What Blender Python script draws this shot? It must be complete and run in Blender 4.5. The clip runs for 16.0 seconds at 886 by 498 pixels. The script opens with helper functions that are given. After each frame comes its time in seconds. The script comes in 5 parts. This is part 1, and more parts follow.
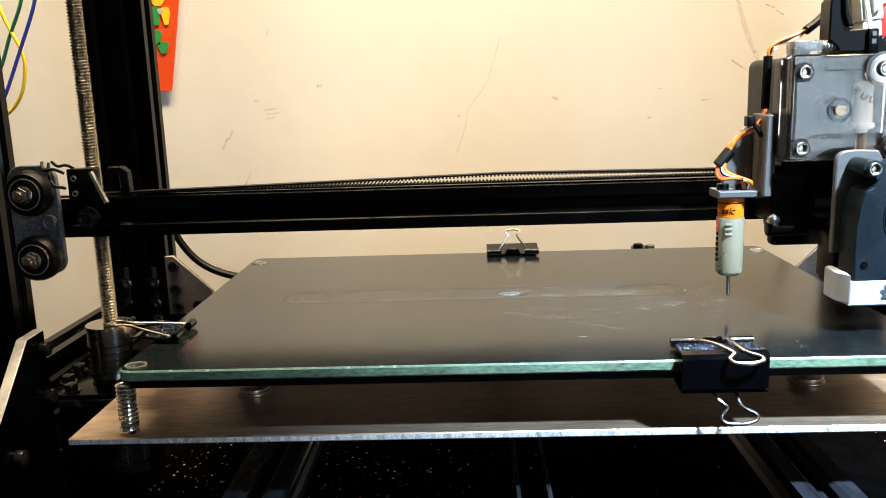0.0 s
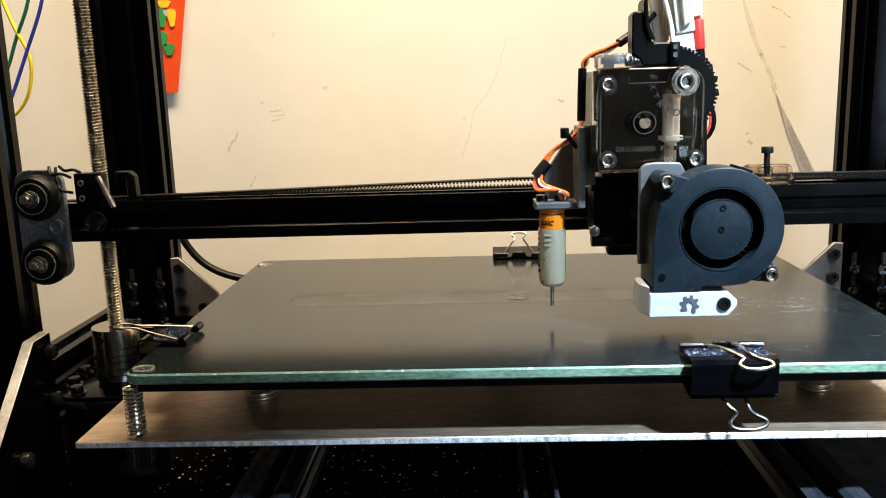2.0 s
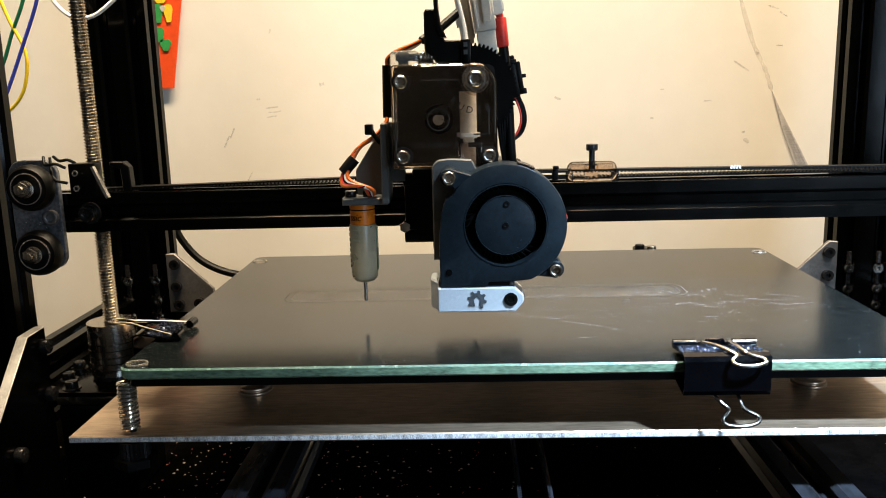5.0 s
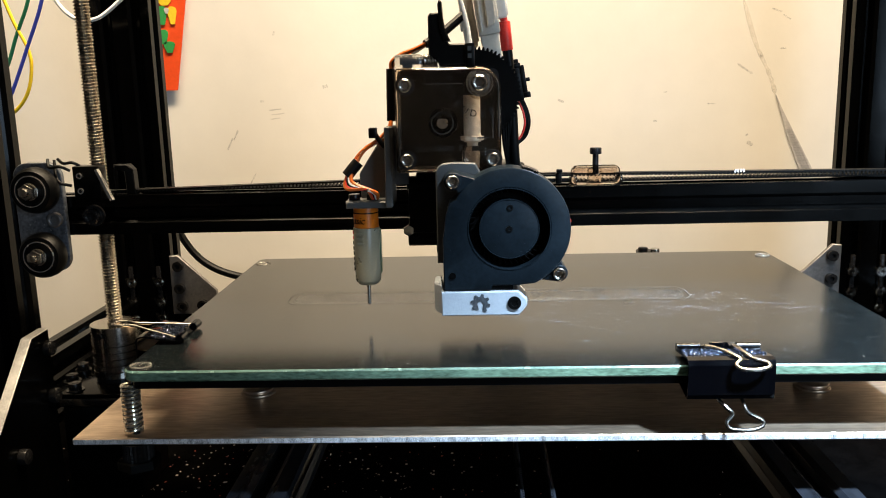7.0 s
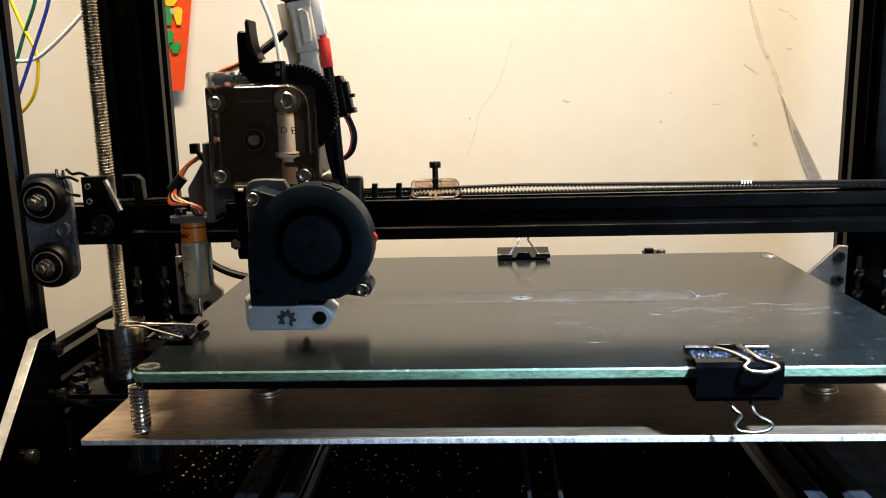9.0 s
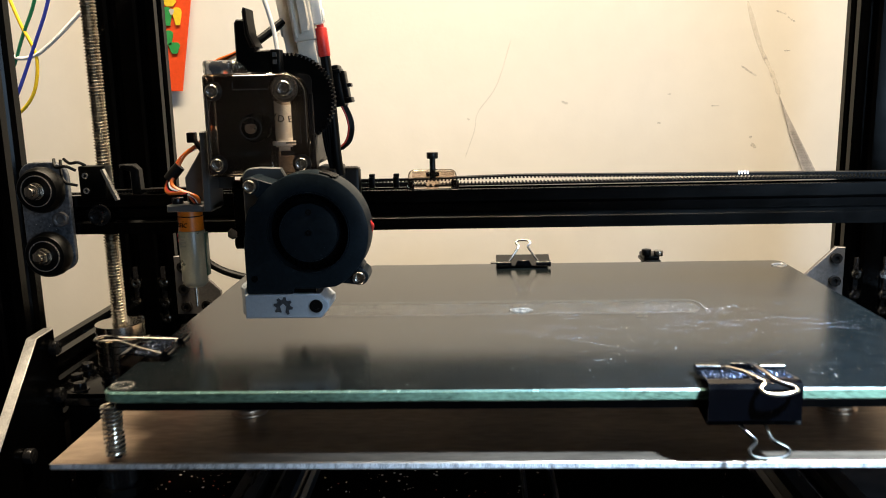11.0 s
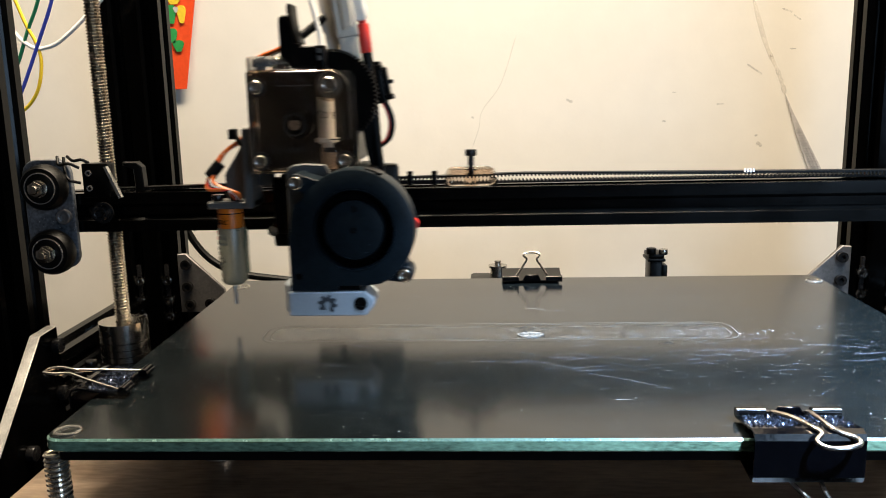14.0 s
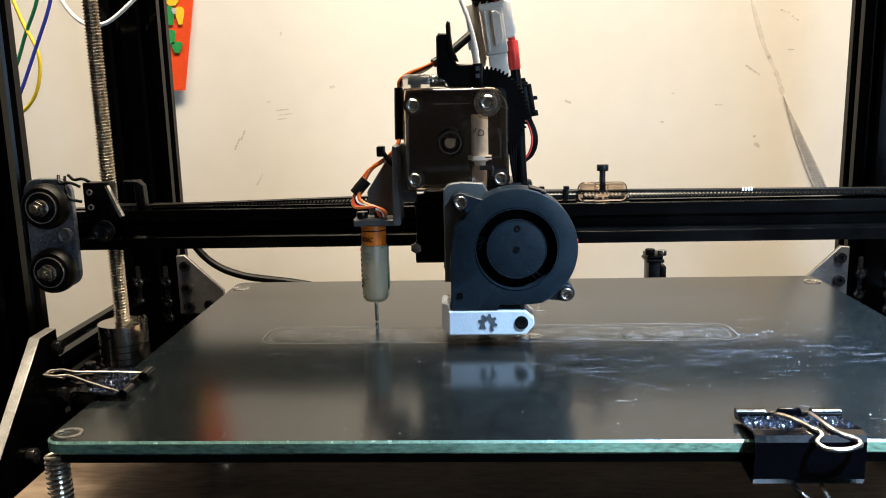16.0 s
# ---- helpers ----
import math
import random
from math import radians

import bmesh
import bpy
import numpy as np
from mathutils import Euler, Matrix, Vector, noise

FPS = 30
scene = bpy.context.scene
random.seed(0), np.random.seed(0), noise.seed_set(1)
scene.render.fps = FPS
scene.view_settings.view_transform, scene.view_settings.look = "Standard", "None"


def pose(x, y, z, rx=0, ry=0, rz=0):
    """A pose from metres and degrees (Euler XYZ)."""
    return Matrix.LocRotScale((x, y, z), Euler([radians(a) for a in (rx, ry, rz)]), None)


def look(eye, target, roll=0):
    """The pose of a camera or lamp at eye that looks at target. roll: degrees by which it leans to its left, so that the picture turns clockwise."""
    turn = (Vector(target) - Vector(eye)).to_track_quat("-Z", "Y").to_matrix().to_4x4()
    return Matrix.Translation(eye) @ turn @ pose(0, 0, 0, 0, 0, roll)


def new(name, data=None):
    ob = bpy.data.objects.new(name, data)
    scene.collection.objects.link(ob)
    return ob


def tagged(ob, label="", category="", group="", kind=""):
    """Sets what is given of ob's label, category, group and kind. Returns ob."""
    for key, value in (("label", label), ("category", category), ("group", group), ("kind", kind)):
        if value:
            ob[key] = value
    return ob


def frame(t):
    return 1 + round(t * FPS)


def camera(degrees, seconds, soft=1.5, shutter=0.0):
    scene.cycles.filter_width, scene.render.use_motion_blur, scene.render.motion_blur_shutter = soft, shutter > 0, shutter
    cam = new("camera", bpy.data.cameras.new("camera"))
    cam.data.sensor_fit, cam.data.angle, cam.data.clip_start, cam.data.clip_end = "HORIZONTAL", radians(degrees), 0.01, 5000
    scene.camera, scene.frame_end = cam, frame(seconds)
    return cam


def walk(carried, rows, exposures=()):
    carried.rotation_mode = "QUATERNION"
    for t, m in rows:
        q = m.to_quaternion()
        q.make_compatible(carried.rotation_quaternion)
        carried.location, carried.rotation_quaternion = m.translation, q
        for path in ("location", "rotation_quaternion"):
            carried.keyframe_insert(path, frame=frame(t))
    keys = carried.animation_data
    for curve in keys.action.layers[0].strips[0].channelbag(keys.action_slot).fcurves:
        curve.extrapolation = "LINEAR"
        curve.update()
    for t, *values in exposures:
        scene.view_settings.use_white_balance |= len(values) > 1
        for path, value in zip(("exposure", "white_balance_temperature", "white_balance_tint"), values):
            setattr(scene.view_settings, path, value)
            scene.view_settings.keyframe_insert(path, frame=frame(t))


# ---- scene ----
cam = camera(57.05, 16.0, soft=1.0, shutter=0.5)
walk(cam, [
    (0.0, pose(0.1401, -0.2321, 0.1036, 78.845, 1.854, 1.763)),
    (0.5, pose(0.1404, -0.2333, 0.1030, 78.889, 1.855, 1.831)),
    (1.0, pose(0.1402, -0.2326, 0.1031, 78.744, 1.986, 1.843)),
    (1.5, pose(0.1392, -0.2314, 0.1037, 78.771, 1.935, 1.866)),
    (2.0, pose(0.1379, -0.2310, 0.1046, 78.923, 1.749, 1.970)),
    (2.5, pose(0.1384, -0.2316, 0.1044, 78.902, 1.659, 1.983)),
    (3.0, pose(0.1389, -0.2301, 0.1036, 78.903, 1.621, 1.941)),
    (3.5, pose(0.1392, -0.2304, 0.1035, 78.825, 1.606, 1.856)),
    (4.0, pose(0.1399, -0.2323, 0.1035, 78.773, 1.634, 1.807)),
    (6.5, pose(0.1382, -0.2299, 0.1045, 78.864, 1.252, 1.964)),
    (7.0, pose(0.1388, -0.2314, 0.1044, 78.901, 1.411, 2.044)),
    (7.5, pose(0.1385, -0.2306, 0.1043, 78.828, 1.378, 1.993)),
    (8.0, pose(0.1384, -0.2315, 0.1047, 78.825, 1.423, 2.053)),
    (8.5, pose(0.1376, -0.2312, 0.1047, 78.869, 1.386, 2.124)),
    (9.0, pose(0.1368, -0.2314, 0.1051, 78.891, 1.373, 2.250)),
    (11.5, pose(0.1382, -0.2325, 0.1048, 78.970, 1.221, 2.286)),
    (12.0, pose(0.1378, -0.2323, 0.1045, 78.975, 1.169, 2.352)),
    (12.5, pose(0.1373, -0.2317, 0.1047, 78.952, 1.178, 2.454)),
    (13.0, pose(0.1371, -0.2312, 0.1044, 78.967, 1.129, 2.505)),
    (13.5, pose(0.1373, -0.2311, 0.1043, 78.922, 1.158, 2.529)),
    (14.0, pose(0.1383, -0.2310, 0.1041, 78.907, 1.237, 2.576)),
    (14.5, pose(0.1388, -0.2306, 0.1036, 78.806, 1.363, 2.498)),
    (15.0, pose(0.1398, -0.2305, 0.1041, 78.743, 1.428, 2.560)),
    (15.5, pose(0.1396, -0.2338, 0.1048, 78.979, 1.387, 2.558)),
    (16.0, pose(0.1374, -0.2313, 0.1048, 78.921, 1.285, 2.401)),
], exposures=[(0.0, 0.0, 6900, 10), (7.5, 0.0, 6750, 10), (9.0, 0.0, 6550, 10), (11.5, 0.0, 6450, 10), (13.0, 0.0, 6250, 10), (16.0, 0.0, 6150, 10)])

# ---- light ----
world = bpy.data.worlds.new("room_dark")
scene.world = world
world.use_nodes = True
world.node_tree.nodes["Background"].inputs["Color"].default_value = (0.30, 0.36, 0.46, 1)
world.node_tree.nodes["Background"].inputs["Strength"].default_value = 0.004


def area(name, eye, target, size, power, colour, spread=180):
    d = bpy.data.lights.new(name, "AREA")
    d.shape, d.size, d.size_y, d.energy, d.color, d.spread = "RECTANGLE", size[0], size[1], power, colour, radians(spread)
    ob = new(name, d)
    ob.matrix_world = look(eye, target)
    return ob


# unseen lamps: a warm one over the bench's back, a cool desk lamp before it
area("overhead_lamp_light", (0.25, 0.15, 1.20), (0.24, 0.38, 0.05), (1.1, 0.12), 70.0, (1.0, 0.83, 0.590))
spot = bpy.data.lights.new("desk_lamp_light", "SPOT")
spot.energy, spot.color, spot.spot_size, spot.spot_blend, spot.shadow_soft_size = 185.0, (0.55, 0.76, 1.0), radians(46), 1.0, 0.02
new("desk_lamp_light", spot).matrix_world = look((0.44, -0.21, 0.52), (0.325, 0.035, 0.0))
# added cool fill light from the front, unseen behind the camera
area("front_fill_light", (1.10, -1.50, 0.30), (0.25, 0.1, 0.05), (0.62, 0.80), 12.0, (0.55, 0.76, 1.0))

# ---- materials ----
def mat(name, colour, rough=0.5, metal=0.0, grain=0.15, scale=60.0, bump=0.05, bump_scale=None, spec=0.5, coat=0.0,
        trans=0.0, ior=1.45, rough_var=0.12, dust=0.0, dust_colour=(0.45, 0.43, 0.4), stretch=(1, 1, 1)):
    """A surface with grain at two scales, uneven gloss, fine relief and a sprinkle of dust."""
    m = bpy.data.materials.new(name)
    m.use_nodes = True
    nt = m.node_tree
    b = nt.nodes["Principled BSDF"]
    link = nt.links.new

    def node(kind, **kw):
        n = nt.nodes.new(kind)
        for k, v in kw.items():
            n.inputs[k].default_value = v
        return n

    tc = nt.nodes.new("ShaderNodeTexCoord")
    mp = node("ShaderNodeMapping", Scale=stretch)
    link(tc.outputs["Object"], mp.inputs["Vector"])
    n1 = node("ShaderNodeTexNoise", Scale=scale, Detail=6.0, Roughness=0.6)
    n2 = node("ShaderNodeTexNoise", Scale=scale * 9, Detail=3.0)
    for n in (n1, n2):
        link(mp.outputs["Vector"], n.inputs["Vector"])
    add = nt.nodes.new("ShaderNodeMath")
    add.operation = "ADD"
    link(n1.outputs["Fac"], add.inputs[0])
    link(n2.outputs["Fac"], add.inputs[1])
    mr = node("ShaderNodeMapRange")
    mr.inputs["From Min"].default_value, mr.inputs["From Max"].default_value = 0.7, 1.3
    mr.inputs["To Min"].default_value, mr.inputs["To Max"].default_value = 1 - grain, 1 + grain
    link(add.outputs[0], mr.inputs["Value"])
    mul = nt.nodes.new("ShaderNodeMix")
    mul.data_type, mul.blend_type = "RGBA", "MULTIPLY"
    mul.inputs["Factor"].default_value = 1.0
    mul.inputs["A"].default_value = (*colour, 1)
    link(mr.outputs["Result"], mul.inputs["B"])
    out = mul.outputs["Result"]
    if dust:
        nd = node("ShaderNodeTexNoise", Scale=900.0, Detail=2.0)
        link(tc.outputs["Object"], nd.inputs["Vector"])
        rd = node("ShaderNodeMapRange")
        rd.inputs["From Min"].default_value, rd.inputs["From Max"].default_value = 0.74 - dust * 0.12, 0.80 - dust * 0.1
        link(nd.outputs["Fac"], rd.inputs["Value"])
        mx = nt.nodes.new("ShaderNodeMix")
        mx.data_type = "RGBA"
        mx.inputs["B"].default_value = (*dust_colour, 1)
        link(rd.outputs["Result"], mx.inputs["Factor"])
        link(out, mx.inputs["A"])
        out = mx.outputs["Result"]
    link(out, b.inputs["Base Color"])
    rr = node("ShaderNodeMapRange")
    rr.inputs["To Min"].default_value, rr.inputs["To Max"].default_value = max(0.02, rough - rough_var), min(1, rough + rough_var)
    link(n1.outputs["Fac"], rr.inputs["Value"])
    link(rr.outputs["Result"], b.inputs["Roughness"])
    b.inputs["Metallic"].default_value = metal
    b.inputs["Specular IOR Level"].default_value = spec
    b.inputs["Coat Weight"].default_value = coat
    b.inputs["Transmission Weight"].default_value = trans
    b.inputs["IOR"].default_value = ior
    if bump:
        nb = node("ShaderNodeTexNoise", Scale=bump_scale or scale * 6, Detail=4.0)
        link(mp.outputs["Vector"], nb.inputs["Vector"])
        bp = node("ShaderNodeBump", Strength=bump, Distance=0.0005)
        link(nb.outputs["Fac"], bp.inputs["Height"])
        link(bp.outputs["Normal"], b.inputs["Normal"])
    return m


M_WALL = mat("painted_wall", (0.80, 0.75, 0.68), 0.75, grain=0.022, scale=6, bump=0.12, bump_scale=300, spec=0.3)
M_SMUDGE = mat("wall_smudge", (0.45, 0.39, 0.33), 0.8, grain=0.4, scale=200)
M_PAPER = mat("torn_paper", (0.47, 0.435, 0.41), 0.8, grain=0.25, scale=300)
M_ANOD = mat("black_anodised_aluminium", (0.0005, 0.0005, 0.0005), 0.18, metal=0.0, grain=0.3, scale=40, bump=0.03, spec=0.13, dust=0.0, stretch=(1, 1, 1))
M_BLACK = mat("black_plastic", (0.0006, 0.0006, 0.0006), 0.34, grain=0.3, scale=90, bump=0.08, spec=0.13)
# black plastic; the cool light's bluish sheen is put into its base colour
M_FAN = mat("black_fan_plastic", (0.0050, 0.0082, 0.0112), 0.36, grain=0.35, scale=70, bump=0.06, bump_scale=2500, spec=0.12, dust=0.03, dust_colour=(0.10, 0.12, 0.14))
# fan plastic darkened: the shade inside the inlet is put into the colour
M_WELL = mat("fan_recess_shade", (0.0006, 0.0006, 0.0007), 0.6, grain=0.3, scale=90, spec=0.05)
M_RUBBER = mat("black_rubber", (0.0007, 0.0007, 0.0007), 0.45, grain=0.2, scale=120, spec=0.16)
M_STEEL = mat("polished_steel", (0.46, 0.43, 0.39), 0.20, metal=1.0, grain=0.12, scale=150)
M_DARKSTEEL = mat("black_oxide_steel", (0.016, 0.015, 0.015), 0.26, metal=0.6, grain=0.25, scale=150)
# plain aluminium; the warm light it reflects is put into this brown
M_ALU = mat("warm_tinted_aluminium", (0.43, 0.325, 0.24), 0.36, metal=0.9, grain=0.32, scale=30, bump=0.15, bump_scale=150, dust=0.3, stretch=(0.4, 2, 1))
# the plate's sawn edge, paler: lamplight on it is put into the colour
M_ALUEDGE = mat("lit_sawn_aluminium", (0.80, 0.80, 0.81), 0.36, metal=0.6, grain=0.7, scale=250, bump=0.8, bump_scale=900, stretch=(1.5, 1, 0.5))
M_SILVER = mat("satin_aluminium", (0.50, 0.47, 0.43), 0.2, metal=1.0, grain=0.12, scale=90)
M_GREYPRINT = mat("grey_printed_plastic", (0.055, 0.055, 0.054), 0.5, grain=0.12, scale=120, bump=0.2, bump_scale=700, stretch=(0.2, 0.2, 6))
M_WHITEPRINT = mat("pale_grey_printed_plastic", (0.28, 0.31, 0.345), 0.45, grain=0.08, scale=200, bump=0.6, bump_scale=900, stretch=(4, 1, 4))
M_SMOKE = mat("smoky_clear_plastic", (0.76, 0.66, 0.57), 0.06, grain=0.15, scale=60, rough_var=0.03, trans=1.0, ior=1.46, bump=0.05)
M_CLEAR = mat("clear_plastic", (0.80, 0.76, 0.70), 0.15, grain=0.1, scale=60, trans=0.9, ior=1.45)
M_MILKY = mat("milky_plastic", (0.30, 0.28, 0.205), 0.3, grain=0.12, scale=120, trans=0.55, bump=0.05)
M_AMBER = mat("orange_plastic", (0.62, 0.15, 0.008), 0.3, grain=0.15, scale=100, trans=0.2)
M_WHITE = mat("white_nylon", (0.80, 0.78, 0.74), 0.4, grain=0.05, scale=100)
M_RED = mat("red_heatshrink", (0.65, 0.035, 0.025), 0.42, grain=0.15, scale=120)
M_ORANGEWIRE = mat("orange_wire", (0.50, 0.105, 0.010), 0.4, grain=0.1, scale=100)
M_YELLOW = mat("yellow_wire", (0.80, 0.55, 0.02), 0.4, grain=0.1, scale=100)
M_GREEN = mat("green_wire", (0.01, 0.16, 0.07), 0.4, grain=0.1, scale=100)
M_BLUE = mat("blue_wire", (0.03, 0.05, 0.38), 0.4, grain=0.1, scale=100)
M_POSTER = mat("orange_card", (0.80, 0.075, 0.012), 0.5, grain=0.08, scale=50)
M_CARDGREEN = mat("green_print", (0.03, 0.30, 0.07), 0.5, grain=0.1, scale=50)
M_CARDYELLOW = mat("yellow_print", (0.85, 0.58, 0.03), 0.5, grain=0.1, scale=50)
M_PCB = mat("green_circuit_board", (0.008, 0.06, 0.03), 0.35, grain=0.2, scale=200)
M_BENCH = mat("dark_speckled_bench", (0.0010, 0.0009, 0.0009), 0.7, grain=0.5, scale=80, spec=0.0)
M_DARKROOM = mat("unseen_room_dark", (0.05, 0.05, 0.055), 0.8, grain=0.2, scale=2)
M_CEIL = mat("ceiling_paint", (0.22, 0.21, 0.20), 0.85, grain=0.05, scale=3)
M_HEATER = mat("black_heater_board", (0.0012, 0.0012, 0.0015), 0.35, grain=0.3, scale=60, spec=0.15)
M_GLASSEDGE = mat("green_glass_edge", (0.150, 0.235, 0.160), 0.16, grain=0.6, scale=120, trans=0.35, ior=1.5, bump=0.2, bump_scale=500, stretch=(0.3, 1, 1))
M_GROUND = mat("ground_glass_bevel", (0.11, 0.21, 0.19), 0.25, grain=0.4, scale=150, trans=0.45, ior=1.5)
# scratches on the glass; the cool lamp's bluish glint is put into their colour
M_FLUX = mat("scratch_glint", (0.26, 0.32, 0.43), 0.6, grain=0.3, scale=300)
M_GLITTER = mat("glittery_black_paint", (0.070, 0.085, 0.125), 0.24, metal=0.85, grain=0.5, scale=900)
M_SCREW = mat("bright_threaded_steel", (0.30, 0.255, 0.20), 0.26, metal=0.95, grain=0.25, scale=200)
M_BAREEDGE = mat("lit_gusset_edge", (0.52, 0.50, 0.47), 0.4, metal=0.7, grain=0.25, scale=150, bump=0.1, bump_scale=900)
M_GUSSET = mat("dull_grey_metal", (0.16, 0.15, 0.145), 0.4, metal=0.7, grain=0.2, scale=80)
M_ENDPLATE = mat("scuffed_grey_plate", (0.085, 0.090, 0.102), 0.42, metal=0.35, grain=0.75, scale=70, dust=0.35)
M_BOLT = mat("nickel_bolt", (0.46, 0.44, 0.41), 0.24, metal=0.85, grain=0.1, scale=150)
M_PRINT = mat("faded_print", (0.36, 0.335, 0.32), 0.8, grain=0.2, scale=200)
# black rails and belt; the bluish light on them is put into the colour
M_RAIL = mat("lit_black_rail", (0.010, 0.011, 0.014), 0.3, grain=0.6, scale=60, spec=0.6, stretch=(2, 0.3, 1))
M_CLIP = mat("black_enamelled_steel", (0.0005, 0.0006, 0.0010), 0.14, grain=0.3, scale=120, spec=0.32)


def glass_top():
    """Dusty, scratched glass over a black heater: a dark mirror with hazy patches."""
    m = mat("dusty_glass_over_black", (0.0027, 0.0039, 0.0045), 0.165, grain=0.35, scale=14, bump=0.0, spec=0.5, ior=1.55, rough_var=0.06, dust=0.05, dust_colour=(0.6, 0.66, 0.66))
    nt = m.node_tree
    b = nt.nodes["Principled BSDF"]
    old = b.inputs["Base Color"].links[0].from_socket
    tc = nt.nodes.new("ShaderNodeTexCoord")
    total = None
    for angle, sx, thr in ((12, 70, 0.72), (-28, 60, 0.73), (75, 50, 0.74)):
        mp = nt.nodes.new("ShaderNodeMapping")
        mp.inputs["Rotation"].default_value = (0, 0, radians(angle))
        mp.inputs["Scale"].default_value = (sx, 900, 1)
        nt.links.new(tc.outputs["Object"], mp.inputs["Vector"])
        n = nt.nodes.new("ShaderNodeTexNoise")
        n.inputs["Scale"].default_value, n.inputs["Detail"].default_value = 1.0, 2.0
        nt.links.new(mp.outputs["Vector"], n.inputs["Vector"])
        r = nt.nodes.new("ShaderNodeMapRange")
        r.inputs["From Min"].default_value, r.inputs["From Max"].default_value = thr, thr + 0.05
        nt.links.new(n.outputs["Fac"], r.inputs["Value"])
        if total is None:
            total = r.outputs["Result"]
        else:
            a = nt.nodes.new("ShaderNodeMath")
            a.operation = "MAXIMUM"
            nt.links.new(total, a.inputs[0])
            nt.links.new(r.outputs["Result"], a.inputs[1])
            total = a.outputs[0]
    patch = nt.nodes.new("ShaderNodeTexNoise")
    patch.inputs["Scale"].default_value = 16
    nt.links.new(tc.outputs["Object"], patch.inputs["Vector"])
    pr = nt.nodes.new("ShaderNodeMapRange")
    pr.inputs["From Min"].default_value, pr.inputs["From Max"].default_value = 0.45, 0.65
    pr.inputs["To Max"].default_value = 0.32
    nt.links.new(patch.outputs["Fac"], pr.inputs["Value"])
    mu = nt.nodes.new("ShaderNodeMath")
    mu.operation = "MULTIPLY"
    nt.links.new(total, mu.inputs[0])
    nt.links.new(pr.outputs["Result"], mu.inputs[1])
    mx = nt.nodes.new("ShaderNodeMix")
    mx.data_type = "RGBA"
    mx.inputs["B"].default_value = (0.5, 0.55, 0.58, 1)
    nt.links.new(mu.outputs[0], mx.inputs["Factor"])
    nt.links.new(old, mx.inputs["A"])
    nt.links.new(mx.outputs["Result"], b.inputs["Base Color"])
    return m


M_GLASS = glass_top()

# ---- building ----
ORIGIN = {}
EYE = Vector((0.1374, -0.2313, 0.1048))   # the camera's position at the end of its walk
NEAR = [1.0]   # shapes are scaled about the camera by this, so its view of them stays


def thing(name, at, label, category, group="", kind=""):
    """An Empty at a thing's base, which carries its parts; shapes are given in world metres."""
    ob = new(name)
    ob.empty_display_size = 0.02
    ob.matrix_basis = pose(*at)
    ORIGIN[ob.name] = Vector(at)
    return tagged(ob, label, category, group, kind)


def part(name, shapes, material, parent=None, label="", smooth=True):
    """Links shapes (bmeshes, in world metres) as one mesh under a thing or a part."""
    me = bpy.data.meshes.new(name)
    bm = bmesh.new()
    for s in (shapes if isinstance(shapes, (list, tuple)) else [shapes]):
        tmp = bpy.data.meshes.new("tmp")
        s.to_mesh(tmp)
        s.free()
        bm.from_mesh(tmp)
        bpy.data.meshes.remove(tmp)
    if NEAR[0] != 1.0:
        bm.transform(Matrix.Translation(EYE) @ Matrix.Scale(NEAR[0], 4) @ Matrix.Translation(-EYE))
    top = parent
    while top is not None and top.parent:
        top = top.parent
    if top is not None:
        bmesh.ops.translate(bm, verts=bm.verts, vec=-ORIGIN[top.name])
    bmesh.ops.recalc_face_normals(bm, faces=bm.faces)
    if smooth:
        for e in bm.edges:
            e.smooth = len(e.link_faces) == 2 and e.calc_face_angle(3) < 0.6
        for f in bm.faces:
            f.smooth = True
    bm.to_mesh(me)
    bm.free()
    for m in (material if isinstance(material, (list, tuple)) else [material]):
        me.materials.append(m)
    ob = new(name, me)
    ob.parent = parent
    if label:
        ob["label"] = label
    return ob


def box(x0, x1, y0, y1, z0, z1, bevel=0.0, seg=2):
    bm = bmesh.new()
    bmesh.ops.create_cube(bm, size=1, matrix=Matrix.Translation(((x0 + x1) / 2, (y0 + y1) / 2, (z0 + z1) / 2)) @ Matrix.Diagonal((abs(x1 - x0), abs(y1 - y0), abs(z1 - z0), 1)))
    if bevel:
        bmesh.ops.bevel(bm, geom=bm.edges[:], offset=bevel, segments=seg, profile=0.5, affect="EDGES")
    return bm


def cyl(p, q, r, r2=None, seg=24, bevel=0.0):
    p, q = Vector(p), Vector(q)
    bm = bmesh.new()
    m = Matrix.Translation((p + q) / 2) @ (q - p).to_track_quat("Z", "Y").to_matrix().to_4x4()
    bmesh.ops.create_cone(bm, cap_ends=True, segments=seg, radius1=r, radius2=r if r2 is None else r2, depth=(q - p).length, matrix=m)
    if bevel:
        rims = [e for e in bm.edges if any(len(f.verts) > 4 for f in e.link_faces)]
        bmesh.ops.bevel(bm, geom=rims, offset=bevel, segments=2, profile=0.5, affect="EDGES")
    return bm


